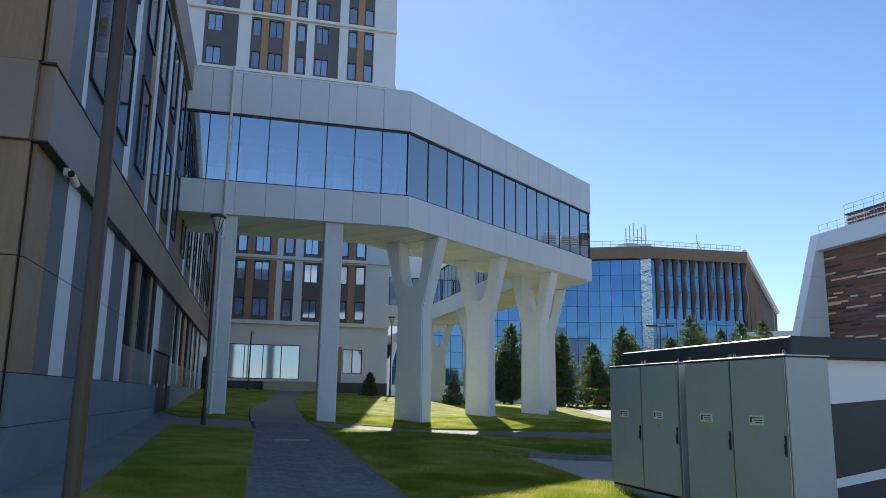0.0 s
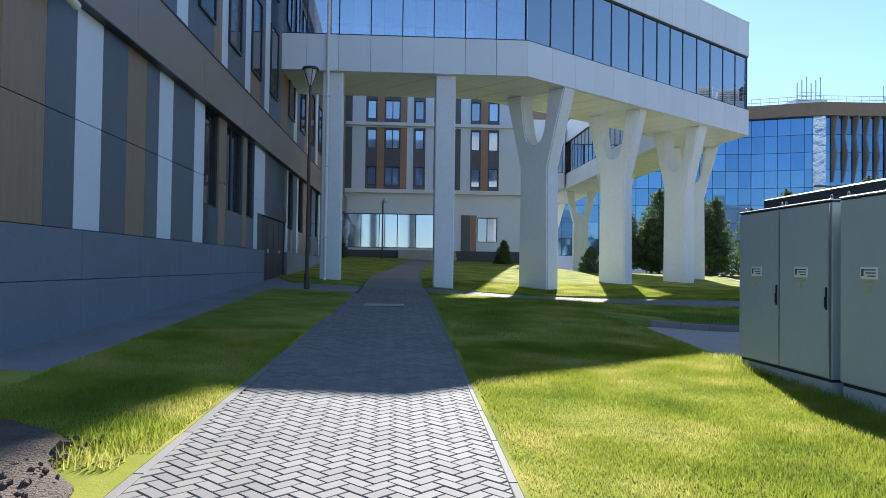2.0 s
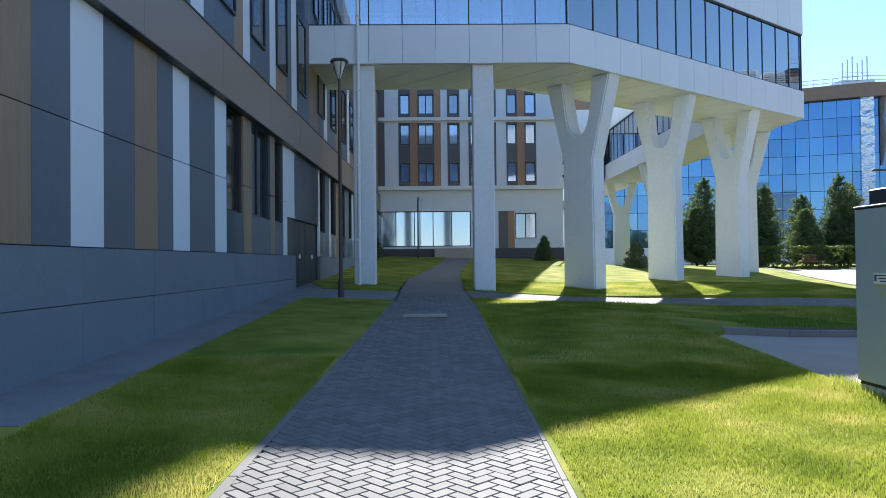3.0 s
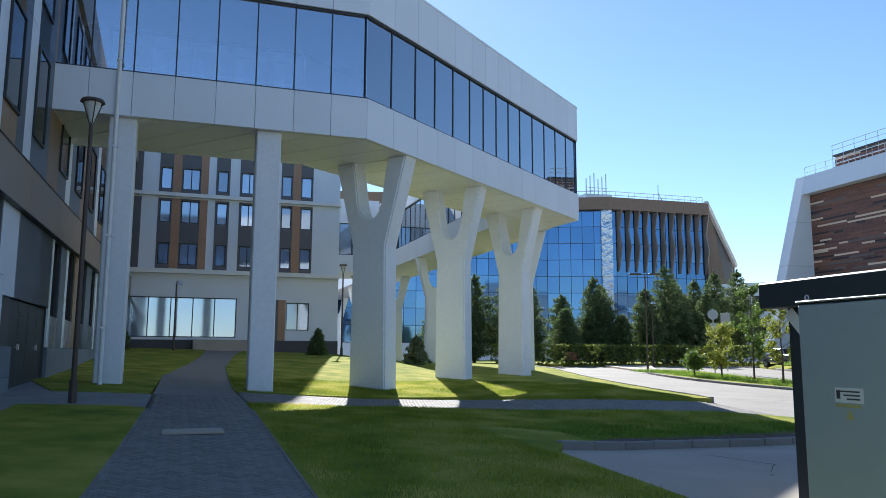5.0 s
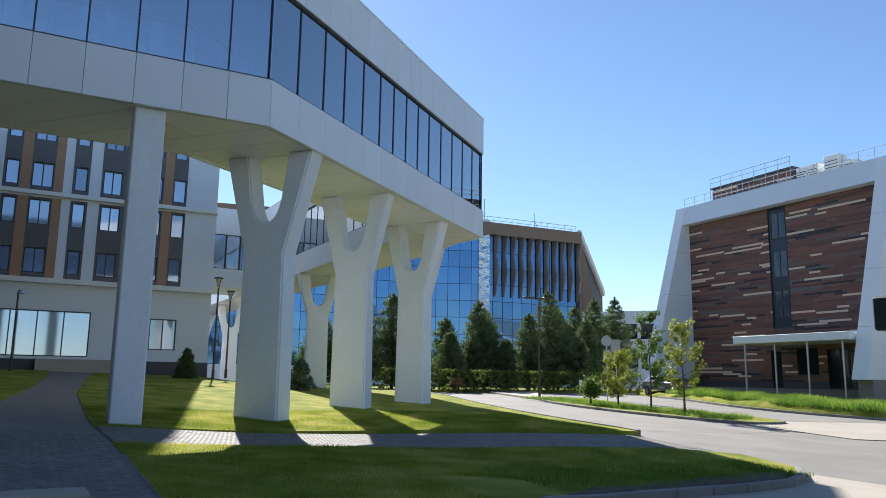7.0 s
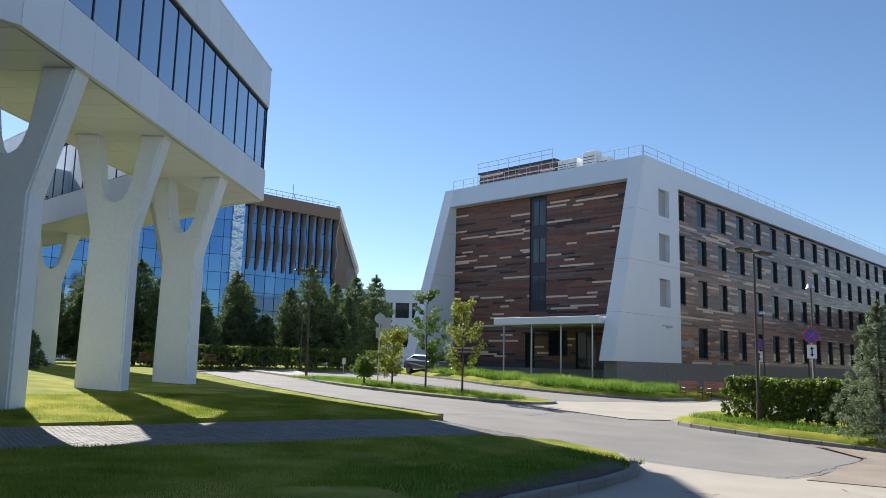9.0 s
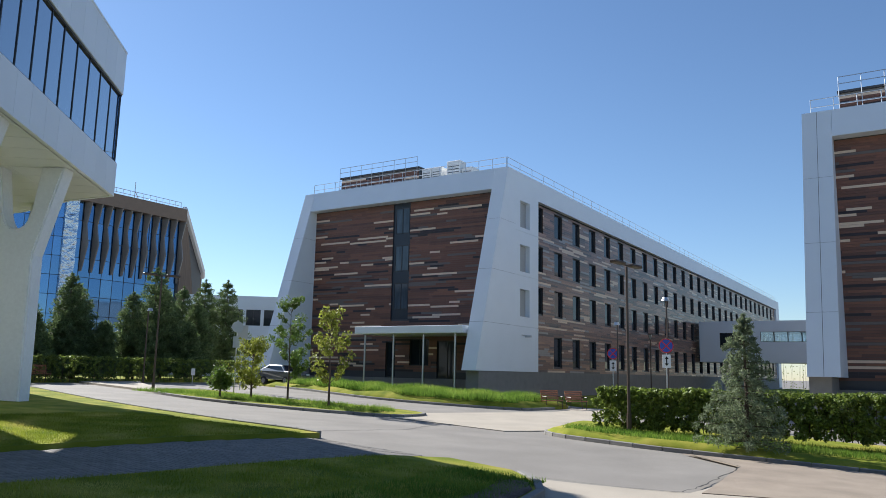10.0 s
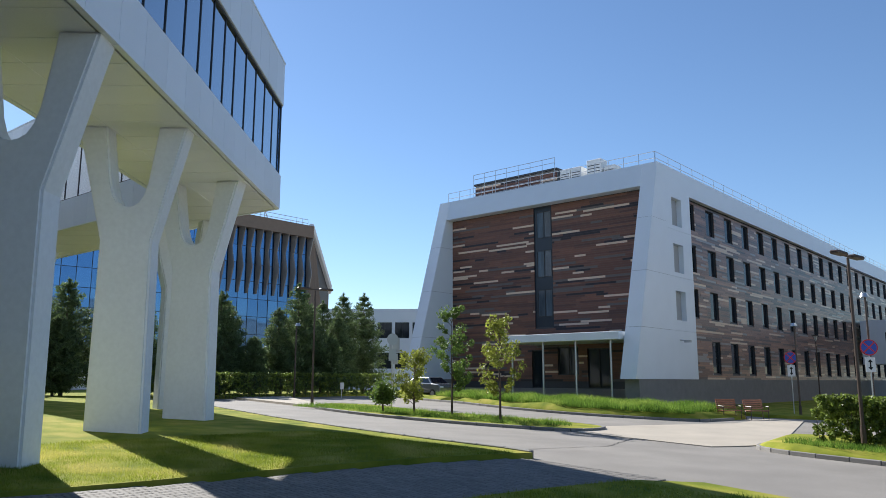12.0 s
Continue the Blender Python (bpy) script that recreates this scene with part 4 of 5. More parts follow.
# ---- glass building ----
def glass_building():
    b = thing("glass_office", pose(0, 0, 0), "distant office block of blue mirror glass with brown fins", "building", "", "structure")
    fac = [(6, 128), (40, 121), (57.5, 118.3), (66, 114.2), (84.3, 113.2)]
    zb, zt, zr = 1.2, 25.0, 27.0
    bm = B()
    prism(bm, fac + [(128, 160), (90, 200), (6, 200)], 0.0, zb + 2.2)
    part("base", bm, WHITE, b)
    bm = B()
    prism(bm, [(x, y + 0.35) for x, y in fac] + [(84.3, 150), (6, 180)], 3.4, zt)
    part("core", bm, GREYDARK, b)
    gm = {}
    for i, (ax, ay, ln, ang) in enumerate(along(fac)):
        n = round(ln / 1.9)
        w = ln / n
        rows = 8
        h = (zt - 3.4) / rows
        for k in range(n):
            for r in range(rows):
                key = (i,)
                if key not in gm:
                    gm[key] = mesh_of(boxm(0.04, w - 0.04, 0.0, 0.08, 0.04, h - 0.04), GLASS_BLUE)
                jx = pose(ax, ay, 0, 0, 0, ang) @ pose(k * w, 0, 3.4 + r * h, random.uniform(-0.5, 0.5), 0, random.uniform(-0.7, 0.7))
                part("pane", gm[key], None, b, "", jx)
        bm = B()
        for k in range(n + 1):
            box(bm, k * w - 0.035, k * w + 0.035, -0.04, 0.3, 3.4, zt)
        for r in range(rows + 1):
            box(bm, 0, ln, -0.02, 0.3, 3.4 + r * h - 0.035, 3.4 + r * h + 0.035)
        part("mullion_grid", bm, FRAME, b, "", pose(ax, ay, 0, 0, 0, ang))
    wv = B()
    for k in range(40):
        z = 3.4 + k * (zt - 3.4) / 40
        box(wv, -0.9, 0.9, -0.35 + 0.12 * math.sin(k * 1.3), 0.2, z, z + (zt - 3.4) / 40)
    part("wavy_pane", wv, WAVY, b, "wavy mirror strip at the facade fold", pose(66, 114.0, 0, 0, 0, -14))
    # brown crown and side
    bm = B()
    prism(bm, [(6, 127), (40, 120), (57.3, 117.3), (66, 113.0), (84.6, 112.0), (86, 114), (128, 160), (90, 195), (6, 195)][:6] + [(86, 150), (6, 180)], zt, zr)
    part("crown", bm, FINBROWN, b, "brown metal crown")
    # tapering fins over the upper storeys
    for k in range(11):
        x = 68.0 + k * 1.62
        y = 114.2 + (x - 66) * (113.2 - 114.2) / 18.3 - 0.1
        bm = B()
        pr = [(0, zt), (-1.1, zt), (-0.5, zt - 3.2), (-0.95, zt - 6), (-0.25, zt - 10), (0, zt - 10)]
        a, c = [bm.verts.new((-0.13, yy, z)) for yy, z in pr], [bm.verts.new((0.13, yy, z)) for yy, z in pr]
        bm.faces.new(a)
        bm.faces.new(c[::-1])
        for i in range(len(pr)):
            j = (i + 1) % len(pr)
            bm.faces.new((a[j], a[i], c[i], c[j]))
        bmesh.ops.recalc_face_normals(bm, faces=bm.faces[:])
        part("fin", bm, FINGREY, b, "", pose(x, y, 0, 0, 0, 25))
    # raking side with slats and a white edge
    sx0, sy0, sx1, sy1 = 84.6, 113.0, 101.0, 126.5
    bm = B()
    a = [bm.verts.new(p) for p in ((sx0, sy0, 3), (sx1, sy1, 3), (sx1, sy1, 18.5), (sx1 - 4.5, sy1 - 5.2, 18.8), (sx0, sy0, zr))]
    c = [bm.verts.new((v.co.x - 3, v.co.y + 3, v.co.z)) for v in a]
    bm.faces.new(a)
    bm.faces.new(c[::-1])
    for i in range(5):
        j = (i + 1) % 5
        bm.faces.new((a[j], a[i], c[i], c[j]))
    bmesh.ops.recalc_face_normals(bm, faces=bm.faces[:])
    part("side_wall", bm, GREYDARK, b)
    rnd = random.Random(4)
    for k in range(34):
        s = k / 33
        x, y = sx0 + (sx1 - sx0) * s + 0.1, sy0 + (sy1 - sy0) * s - 0.15
        top = zr - (zr - 18.7) * min(1, s / 0.71)
        bm = B()
        lean = rnd.uniform(-0.5, 0.7)
        rod(bm, (x, y, top), (x + lean, y + lean, 5 + rnd.random() * 4), 0.16, n=4)
        part("slat", bm, FINBROWN, b)
    bm = B()
    for p, q in (((sx0, sy0 - 0.3, zr + 0.2), (sx1 - 4.5, sy1 - 5.5, 19.0)), ((sx1 - 4.5, sy1 - 5.5, 19.0), (sx1 + 0.3, sy1 - 0.3, 18.7))):
        rod(bm, p, q, 0.5, n=6)
    part("white_edge", bm, WHITE, b)
    # railing and antennas
    bm = B()
    for z in (zr + 0.6, zr + 1.2):
        for p, q in zip(fac[1:], fac[2:]):
            rod(bm, (*p, z), (*q, z), 0.04, n=4)
    for k in range(24):
        s = k / 23
        x = 57.5 + s * 26.8
        y = 118.3 - (x - 57.5) * 0.482 if x < 66 else 114.2 - (x - 66) * 0.055
        rod(bm, (x, y, zr), (x, y, zr + 1.2), 0.04, n=4)
    part("roof_railing", bm, STEEL, b)
    bm = B()
    box(bm, 63.5, 68.5, 116, 120, zr, zr + 1.0)
    for k in range(6):
        rod(bm, (64.2 + k * 0.75, 117, zr + 1), (64.2 + k * 0.75, 117, zr + 3.8 + (k % 3) * 0.5), 0.09, n=5)
    for z in (zr + 1.8, zr + 2.3):
        rod(bm, (64.0, 117, z), (68.2, 117, z), 0.07, n=5)
    rod(bm, (77.5, 116, zr), (77.5, 116, zr + 3.4), 0.07, n=5)
    rod(bm, (77.5, 116, zr + 2), (78.8, 116, zr), 0.06, n=5)
    part("antenna_mast", bm, STEEL, b)
    return b


FINBROWN = material("brown_metal_fin", (0.20, 0.135, 0.09), 0.5, var=0.12, rand=0.1)
FINGREY = material("grey_brown_metal_fin", (0.24, 0.21, 0.19), 0.35, 0.4, var=0.12, rand=0.1)
glass_building()


def far_office():
    f = thing("low_office", pose(76, 80, 0, 0, 0, -52), "low white office with a band of windows", "building", "", "structure")
    bm = B()
    wall_boxes(bm, -14, 26, 0.5, 10.9, [(-13 + 2.2 * k, -11.2 + 2.2 * k, 7.2, 9.2) for k in range(17)] + [(-13 + 2.2 * k, -11.2 + 2.2 * k, 3.4, 5.4) for k in range(17)], 0, 0.4)
    box(bm, -14, 26, 0.4, 10, 10.5, 10.9)
    box(bm, -14, 26, 1.5, 1.7, 0.5, 10.5)
    part("wall", bm, PANEL_WHITE, f)
    for k in range(17):
        for z in (7.2, 3.4):
            window(f, -13 + 2.2 * k, z, 1.8, 2.0, 0.15, 2)


far_office()


# ---- electrical cabinets ----
def cabinet(y0, y1, n):
    x0, x1, zg, zb, zt = 6.62, 7.22, -0.22, 0.19, 2.10
    c = thing("electrical_cabinet", pose(x0, y0, zg), "light grey steel electrical cabinet with two locked doors", "electrical cabinet", "cabinets beside the lawn")
    ln, h0, h1 = y1 - y0, zb - zg, zt - zg
    part("plinth", boxm(0.03, x1 - x0, 0.01, ln - 0.01, 0, h0 - 0.02, bev=0.01), CABINET, c, "dust-stained plinth panel")
    part("plinth_gap", boxm(0.035, x1 - x0 - 0.01, 0.015, ln - 0.015, h0 - 0.03, h0 + 0.01), BLACK, c)
    part("body", boxm(0.03, x1 - x0 + 0.03, 0, ln, h0 + 0.005, h1, bev=0.008), CABINET, c)
    part("top_seal", boxm(0.02, x1 - x0 + 0.04, -0.01, ln + 0.01, h1, h1 + 0.012), BLACK, c)
    part("roof_sheet", boxm(0.0, x1 - x0 + 0.05, -0.015, ln + 0.015, h1 + 0.012, h1 + 0.03, bev=0.005), STEEL, c)
    w = ln / n
    for k in range(n):
        a = k * w
        d = part("door", boxm(-0.022, 0.0, 0.012, w - 0.012, h0 + 0.02, h1 - 0.01, bev=0.006), CABINET, c, "", pose(0.022, a, 0))
        hb = B()
        box(hb, -0.04, -0.022, 0.035, 0.058, 1.16, 1.40)
        box(hb, -0.052, -0.04, 0.038, 0.055, 1.18, 1.30)
        part("handle", bevelled(hb, 0.004), BLACK, d, "black swing handle")
        lb = B()
        box(lb, -0.026, -0.0222, w * 0.40, w * 0.66, 1.50, 1.62)
        part("label", lb, SIGN_WHITE, d, "white warning label")
        pb = B()
        for i in range(3):
            box(pb, -0.0275, -0.0262, w * 0.43, w * (0.55 + 0.03 * i), 1.525 + i * 0.03, 1.537 + i * 0.03)
        box(pb, -0.0275, -0.0262, w * 0.61, w * 0.645, 1.53, 1.60)
        part("print", pb, GREYDARK, d)
        yb = B()
        box(yb, -0.0265, -0.0222, w * 0.43, w * 0.66, 1.465, 1.49)
        yv = [yb.verts.new((-0.0265, w * 0.53 + o, z)) for o, z in ((-0.045, 1.37), (0.045, 1.37), (0, 1.45))]
        yb.faces.new(yv)
        part("warning_sticker", yb, YELLOW, d, "small yellow hazard triangle")
        sb = B()
        box(sb, -0.028, -0.0228, -0.008, 0.008, h0 + 0.02, h1 - 0.02)
        part("seam_strip", sb, STEEL, d)
    for yy in (0.06, ln / 2 - 0.05, ln / 2 + 0.05, ln - 0.06):
        eb = B()
        ring = [(0.06, yy + 0.022 * math.cos(t), h1 + 0.06 + 0.022 * math.sin(t)) for t in [i * math.pi / 4 for i in range(9)]]
        for p, q in zip(ring, ring[1:]):
            rod(eb, p, q, 0.006, n=5)
        rod(eb, (0.06, yy, h1 + 0.02), (0.06, yy, h1 + 0.042), 0.008, n=6)
        part("lifting_eye", eb, STEEL, c, "steel lifting eye")
    return c


cabinet(10.14, 12.28, 2)
cabinet(7.83, 9.95, 2)


def kiosk():
    """Dark substation hut with pale diagonal bars."""
    x0, x1, y0, y1, zt = 8.15, 13.5, 9.5, 14.02, 2.5
    k = thing("substation_hut", pose(x0, y0, -0.2), "anthracite substation hut with white diagonal bars", "hut", "", "structure")
    w, d, h = x1 - x0, y1 - y0, zt + 0.2
    part("wall", boxm(0, w, 0, d, 0, h - 0.3, bev=0.01), HUT_DARK, k)
    part("roof", boxm(-0.22, w + 0.22, -0.22, d + 0.22, h - 0.3, h, bev=0.02), HUT_DARK, k, "thick flat dark roof slab")
    bm = B()
    for (ya, za), (yb, zb) in (((d - 0.02, h - 0.34), (d - 1.2, 1.1)), ((d - 1.2, 1.1), (d - 0.35, 0.0)), ((d - 2.6, 0.3), (d - 1.2, 1.1))):
        v = Vector((0, yb - ya, zb - za)).normalized()
        nn = Vector((0, -v.z, v.y)) * 0.07
        q = [Vector((-0.012, ya, za)) + nn, Vector((-0.012, ya, za)) - nn, Vector((-0.012, yb, zb)) - nn, Vector((-0.012, yb, zb)) + nn]
        lo = [bm.verts.new(p) for p in q]
        hi = [bm.verts.new(p + Vector((0.0115, 0, 0))) for p in q]
        bm.faces.new(lo)
        for i in range(4):
            bm.faces.new((lo[i], lo[(i + 1) % 4], hi[(i + 1) % 4], hi[i]))
    bmesh.ops.recalc_face_normals(bm, faces=bm.faces[:])
    part("diagonal_bar", bm, WHITE, k, "white painted diagonal bars")
    bm = B()
    pr = [(0.0, h - 0.31), (w, h - 0.31), (w, 2.15), (0.6, 1.75), (0.0, 1.8)]
    a, c = [bm.verts.new((u, -0.02, z)) for u, z in pr], [bm.verts.new((u, -0.001, z)) for u, z in pr]
    bm.faces.new(a)
    for i in range(5):
        bm.faces.new((a[i], a[(i + 1) % 5], c[(i + 1) % 5], c[i]))
    rv = [bm.verts.new(p) for p in ((0.4, -0.015, 0.55), (0.4, -0.015, 0.68), (w, -0.015, 1.45), (w, -0.015, 1.3))]
    bm.faces.new(rv)
    bmesh.ops.recalc_face_normals(bm, faces=bm.faces[:])
    part("white_field", bm, PANEL_WHITE, k, "white painted wall field")


kiosk()


# ---- lamps, signs, benches ----
def pole_lamp(x, y, h, head="cone", label="", ang=0, r=0.055, z=None):
    zg = G(x, y) if z is None else z
    l = thing("street_lamp", pose(x, y, zg - 0.05, 0, 0, ang), label, "street lamp", "street lamps")
    bm = B()
    rod(bm, (0, 0, 0), (0, 0, 0.5), r * 1.5, r * 1.4, 12)
    rod(bm, (0, 0, 0.5), (0, 0, h - (0.55 if head == "cone" else 0.05)), r, r * 0.75, 12)
    part("pole", bm, BROWNPOLE, l)
    if head == "cone":
        bm = B()
        for k in range(4):
            a = k * math.pi / 2 + 0.4
            rod(bm, (0.03 * math.cos(a), 0.03 * math.sin(a), h - 0.56), (0.2 * math.cos(a), 0.2 * math.sin(a), h - 0.06), 0.012, n=6)
        part("head_frame", bm, BROWNPOLE, l)
        bm = B()
        rod(bm, (0, 0, h - 0.06), (0, 0, h), 0.25, 0.22, 20)
        part("cap", bm, BROWNPOLE, l)
        bm = B()
        rod(bm, (0, 0, h - 0.5), (0, 0, h - 0.07), 0.04, 0.17, 16)
        part("diffuser", bm, LAMPGLASS, l, "frosted conical diffuser")
    elif head == "tee":
        bm = B()
        rod(bm, (-0.5, 0, h), (0.5, 0, h), 0.03)
        part("arm", bm, BROWNPOLE, l)
        for s in (-1, 1):
            part("luminaire", boxm(s * 0.62 - 0.36, s * 0.62 + 0.36, -0.13, 0.13, h - 0.02, h + 0.09, bev=0.03), BROWNPOLE, l, "flat brown luminaire")
    elif head == "hook":
        bm = B()
        rod(bm, (0, 0, h - 0.1), (0.1, 0, h), 0.04)
        part("arm", bm, BROWNPOLE, l)
        bm = B()
        rod(bm, (0.12, 0, h - 0.12), (0.12, 0, h + 0.06), 0.2, 0.13, 14)
        part("luminaire", bm, STEEL, l, "small round luminaire")
    return l


LAMPGLASS = material("frosted_plastic", (0.6, 0.6, 0.58), 0.5, var=0.05)
pole_lamp(-0.5, 24.1, 6.35, "cone", "brown street lamp with a conical head by the path")
pole_lamp(-0.75, 6.2, 7.0, "cone", "tall brown street lamp on the lawn edge", r=0.062)
pole_lamp(10.45, 51.5, 5.4, "cone", "dark street lamp in the courtyard", z=1.55)
pole_lamp(11.7, 54.0, 4.9, "cone", "dark street lamp in the courtyard", z=1.65)
pole_lamp(1.15, 51.5, 3.9, "hook", "dark hooked lamp by the courtyard path", z=1.7)
pole_lamp(29.2, 48.4, 6.0, "tee", "brown lamp post with two flat luminaires", -20, z=0.75)
pole_lamp(27.5, 22.5, 5.5, "tee", "brown lamp post with two flat luminaires on the verge", -10, z=0.22)
pole_lamp(39.75, 24.3, 5.6, "hook", "lamp post carrying a no-stopping sign", 180, z=0.15)
pole_lamp(47.9, 29.4, 5.0, "hook", "lamp post before the timber building", 180, z=0.15)
pole_lamp(70, 33.5, 5.5, "cone", "distant lamp post by the timber building", z=0.2)
pole_lamp(36.5, 58.5, 5.0, "hook", "slim grey lamp post by the hedge", 0, z=0.8)


def no_stopping(x, y, zc, face):
    s = thing("no_stopping_sign", pose(x, y, 0, 0, 0, face), "round blue and red no-stopping sign with arrow plate", "road sign", "no-stopping signs")
    r = 0.35
    bm = B()
    rod(bm, (0, 0.02, zc), (0, 0.0, zc), r, r, 28)
    part("rim", bm, SIGN_RED, s, "red rim")
    bm = B()
    rod(bm, (0, 0.0, zc), (0, -0.006, zc), r * 0.86, r * 0.86, 28)
    part("disc", bm, SIGN_BLUE, s, "blue disc")
    bm = B()
    for a in (45, -45):
        c, sn = math.cos(radians(a)), math.sin(radians(a))
        q = [(-1, -0.09), (1, -0.09), (1, 0.09), (-1, 0.09)]
        bm.faces.new([bm.verts.new((r * 0.84 * (u * c - v * sn), -0.009 - 0.001 * (a > 0), zc + r * 0.84 * (u * sn + v * c))) for u, v in q])
    part("cross", bm, SIGN_RED, s, "red diagonal cross")
    part("plate", boxm(-0.2, 0.2, -0.01, 0.01, zc - 1.05, zc - 0.42, bev=0.005), SIGN_WHITE, s, "white plate with a two-way arrow")
    bm = B()
    box(bm, -0.028, 0.028, -0.016, -0.012, zc - 0.9, zc - 0.57)
    for z, d in ((zc - 0.5, -1), (zc - 0.97, 1)):
        bm.faces.new([bm.verts.new(p) for p in ((0, -0.016, z), (0.1, -0.016, z + d * 0.13), (-0.1, -0.016, z + d * 0.13))])
    part("arrow", bm, BLACK, s)
    bm = B()
    rod(bm, (0, 0.04, 0.1), (0, 0.04, zc + 0.35), 0.03)
    part("post", bm, STEEL, s)


no_stopping(39.35, 24.25, 3.38, -65)
no_stopping(48.2, 29.8, 3.25, -65)


def round_sign_back(x, y, zc, ang, square=False):
    zg = G(x, y)
    s = thing("road_sign", pose(x, y, zg - 0.05, 0, 0, ang), "round road sign seen from its grey back", "road sign")
    bm = B()
    rod(bm, (0, 0, 0), (0, 0, zc - zg + 0.35), 0.035)
    part("post", bm, STEEL, s)
    bm = B()
    if square:
        box(bm, -0.3, 0.3, -0.05, -0.035, zc - zg - 0.4, zc - zg + 0.4)
    else:
        rod(bm, (0, -0.05, zc - zg), (0, -0.035, zc - zg), 0.3, n=24)
    part("plate", bm, SIGNBACK, s, "grey back of the plate")
    bm = B()
    box(bm, -0.2, 0.2, -0.05, -0.035, zc - zg - 1.1, zc - zg - 0.5)
    part("lower_plate", bm, SIGNBACK, s)


SIGNBACK = material("grey_sign_back", (0.42, 0.44, 0.46), 0.5, 0.3, var=0.06)
round_sign_back(31.4, 44.8, 4.1, -35)
round_sign_back(34.5, 47.5, 4.0, -60, True)


def bench(x, y, z, ang):
    b = thing("park_bench", pose(x, y, z, 0, 0, ang), "red-brown slatted wooden bench on the lawn edge", "bench", "benches")
    for k in range(5):
        part("seat_slat", boxm(-0.56, 0.56, -0.25 + k * 0.1, -0.17 + k * 0.1, 0.42, 0.455, bev=0.006), BENCH_WOOD, b)
    for k in range(5):
        part("back_slat", boxm(-0.56, 0.56, -0.02, 0.02, -0.04, 0.04, bev=0.006), BENCH_WOOD, b, "", pose(0, 0.28 + k * 0.03, 0.55 + k * 0.1, -15))
    for s in (-0.5, 0.5):
        bm = B()
        rod(bm, (s, -0.22, 0), (s, -0.22, 0.42), 0.022, n=6)
        rod(bm, (s, 0.2, 0), (s, 0.44, 1.0), 0.022, n=6)
        rod(bm, (s, -0.25, 0.4), (s, 0.26, 0.4), 0.022, n=6)
        rod(bm, (s, -0.25, 0.64), (s, 0.33, 0.66), 0.02, n=6)
        rod(bm, (s, -0.22, 0.42), (s, -0.25, 0.64), 0.02, n=6)
        part("leg_frame", bm, BROWNPOLE, b)


bench(42.0, 31.25, G(42.0, 31.25) - 0.11, -38)
bench(43.1, 30.25, G(43.1, 30.25) - 0.11, -38)


def marker_sign(x, y, z):
    m = thing("marker_sign", pose(x, y, z), "small white marker sign on a short post", "sign")
    bm = B()
    rod(bm, (0, 0, 0), (0, 0, 0.75), 0.025, n=8)
    part("post", bm, STEEL, m)
    part("plate", boxm(-0.16, 0.16, -0.04, -0.025, 0.6, 1.05, bev=0.004), SIGN_WHITE, m)


marker_sign(38.5, 56.0, 0.75)
bench(30.5, 60.5, 0.85, 0)
bench(26.0, 60.5, 0.85, 0)


def wall_camera(y, z):
    c = thing("security_camera", pose(-2.5, y, z), "white security camera on the panelled wall", "camera")
    bm = B()
    rod(bm, (0.14, 0, -0.02), (0.26, 0, -0.06), 0.03)
    box(bm, 0.12, 0.2, -0.06, 0.06, -0.06, 0.06)
    part("bracket", bm, WHITE, c)
    bm = B()
    rod(bm, (0.26, -0.16, -0.06), (0.26, 0.2, -0.12), 0.055, 0.06, 14)
    part("housing", bm, WHITE, c)
    bm = B()
    rod(bm, (0.26, -0.19, -0.055), (0.26, -0.16, -0.06), 0.05, n=14)
    part("lens", bm, BLACK, c)


wall_camera(12.3, 4.82)
wall_camera(28.6, 5.3)


def downpipe():
    p = thing("downpipe", pose(-0.48, 29.28, G(0, 29)), "white rain downpipe beside the square column", "downpipe")
    bm = B()
    rod(bm, (0, 0, 0.05), (0, 0, 13.4), 0.06, n=12)
    rod(bm, (0, 0, 0.05), (0.0, -0.15, -0.02), 0.06, n=12)
    part("pipe", bm, WHITE, p)
    for z in (1.5, 4, 6.5, 9, 11):
        part("clip", boxm(-0.08, 0.08, -0.07, 0.1, z, z + 0.04), STEEL, p)


downpipe()
tagged(part("inspection_cover", boxm(-0.45, 0.45, -0.35, 0.35, -0.03, 0.02, bev=0.008), CONCRETE, None, "", pose(1.75, 19.6, G(1.75, 19.6) - 0.003, -1.9)), "pale concrete inspection cover in the path", "cover")


# ---- planting ----
def leaf_cloud(name, parent, centres, per, size, mat, seed, spread=0.35, flat=0.0, label=""):
    """Many small leaf blades about the given centres (x, y, z, r)."""
    rng = np.random.default_rng(seed)
    cs = np.array(centres, float)
    n = len(cs) * per
    c = np.repeat(cs, per, 0)
    d = rng.normal(size=(n, 3))
    d /= np.linalg.norm(d, axis=1)[:, None]
    p = c[:, :3] + d * c[:, 3:4] * (rng.random((n, 1)) ** 0.4)
    a = rng.normal(size=(n, 3))
    a /= np.linalg.norm(a, axis=1)[:, None]
    b = np.cross(a, rng.normal(size=(n, 3)))
    b /= np.linalg.norm(b, axis=1)[:, None] + 1e-6
    s = size * rng.uniform(0.6, 1.3, (n, 1))
    v = np.stack([p - a * s, p + b * s * spread, p + a * s, p - b * s * spread], 1).reshape(-1, 3)
    me = bpy.data.meshes.new(name)
    me.from_pydata(v.tolist(), [], np.arange(4 * n).reshape(-1, 4).tolist())
    me.materials.append(mat)
    return part(name, me, None, parent, label)


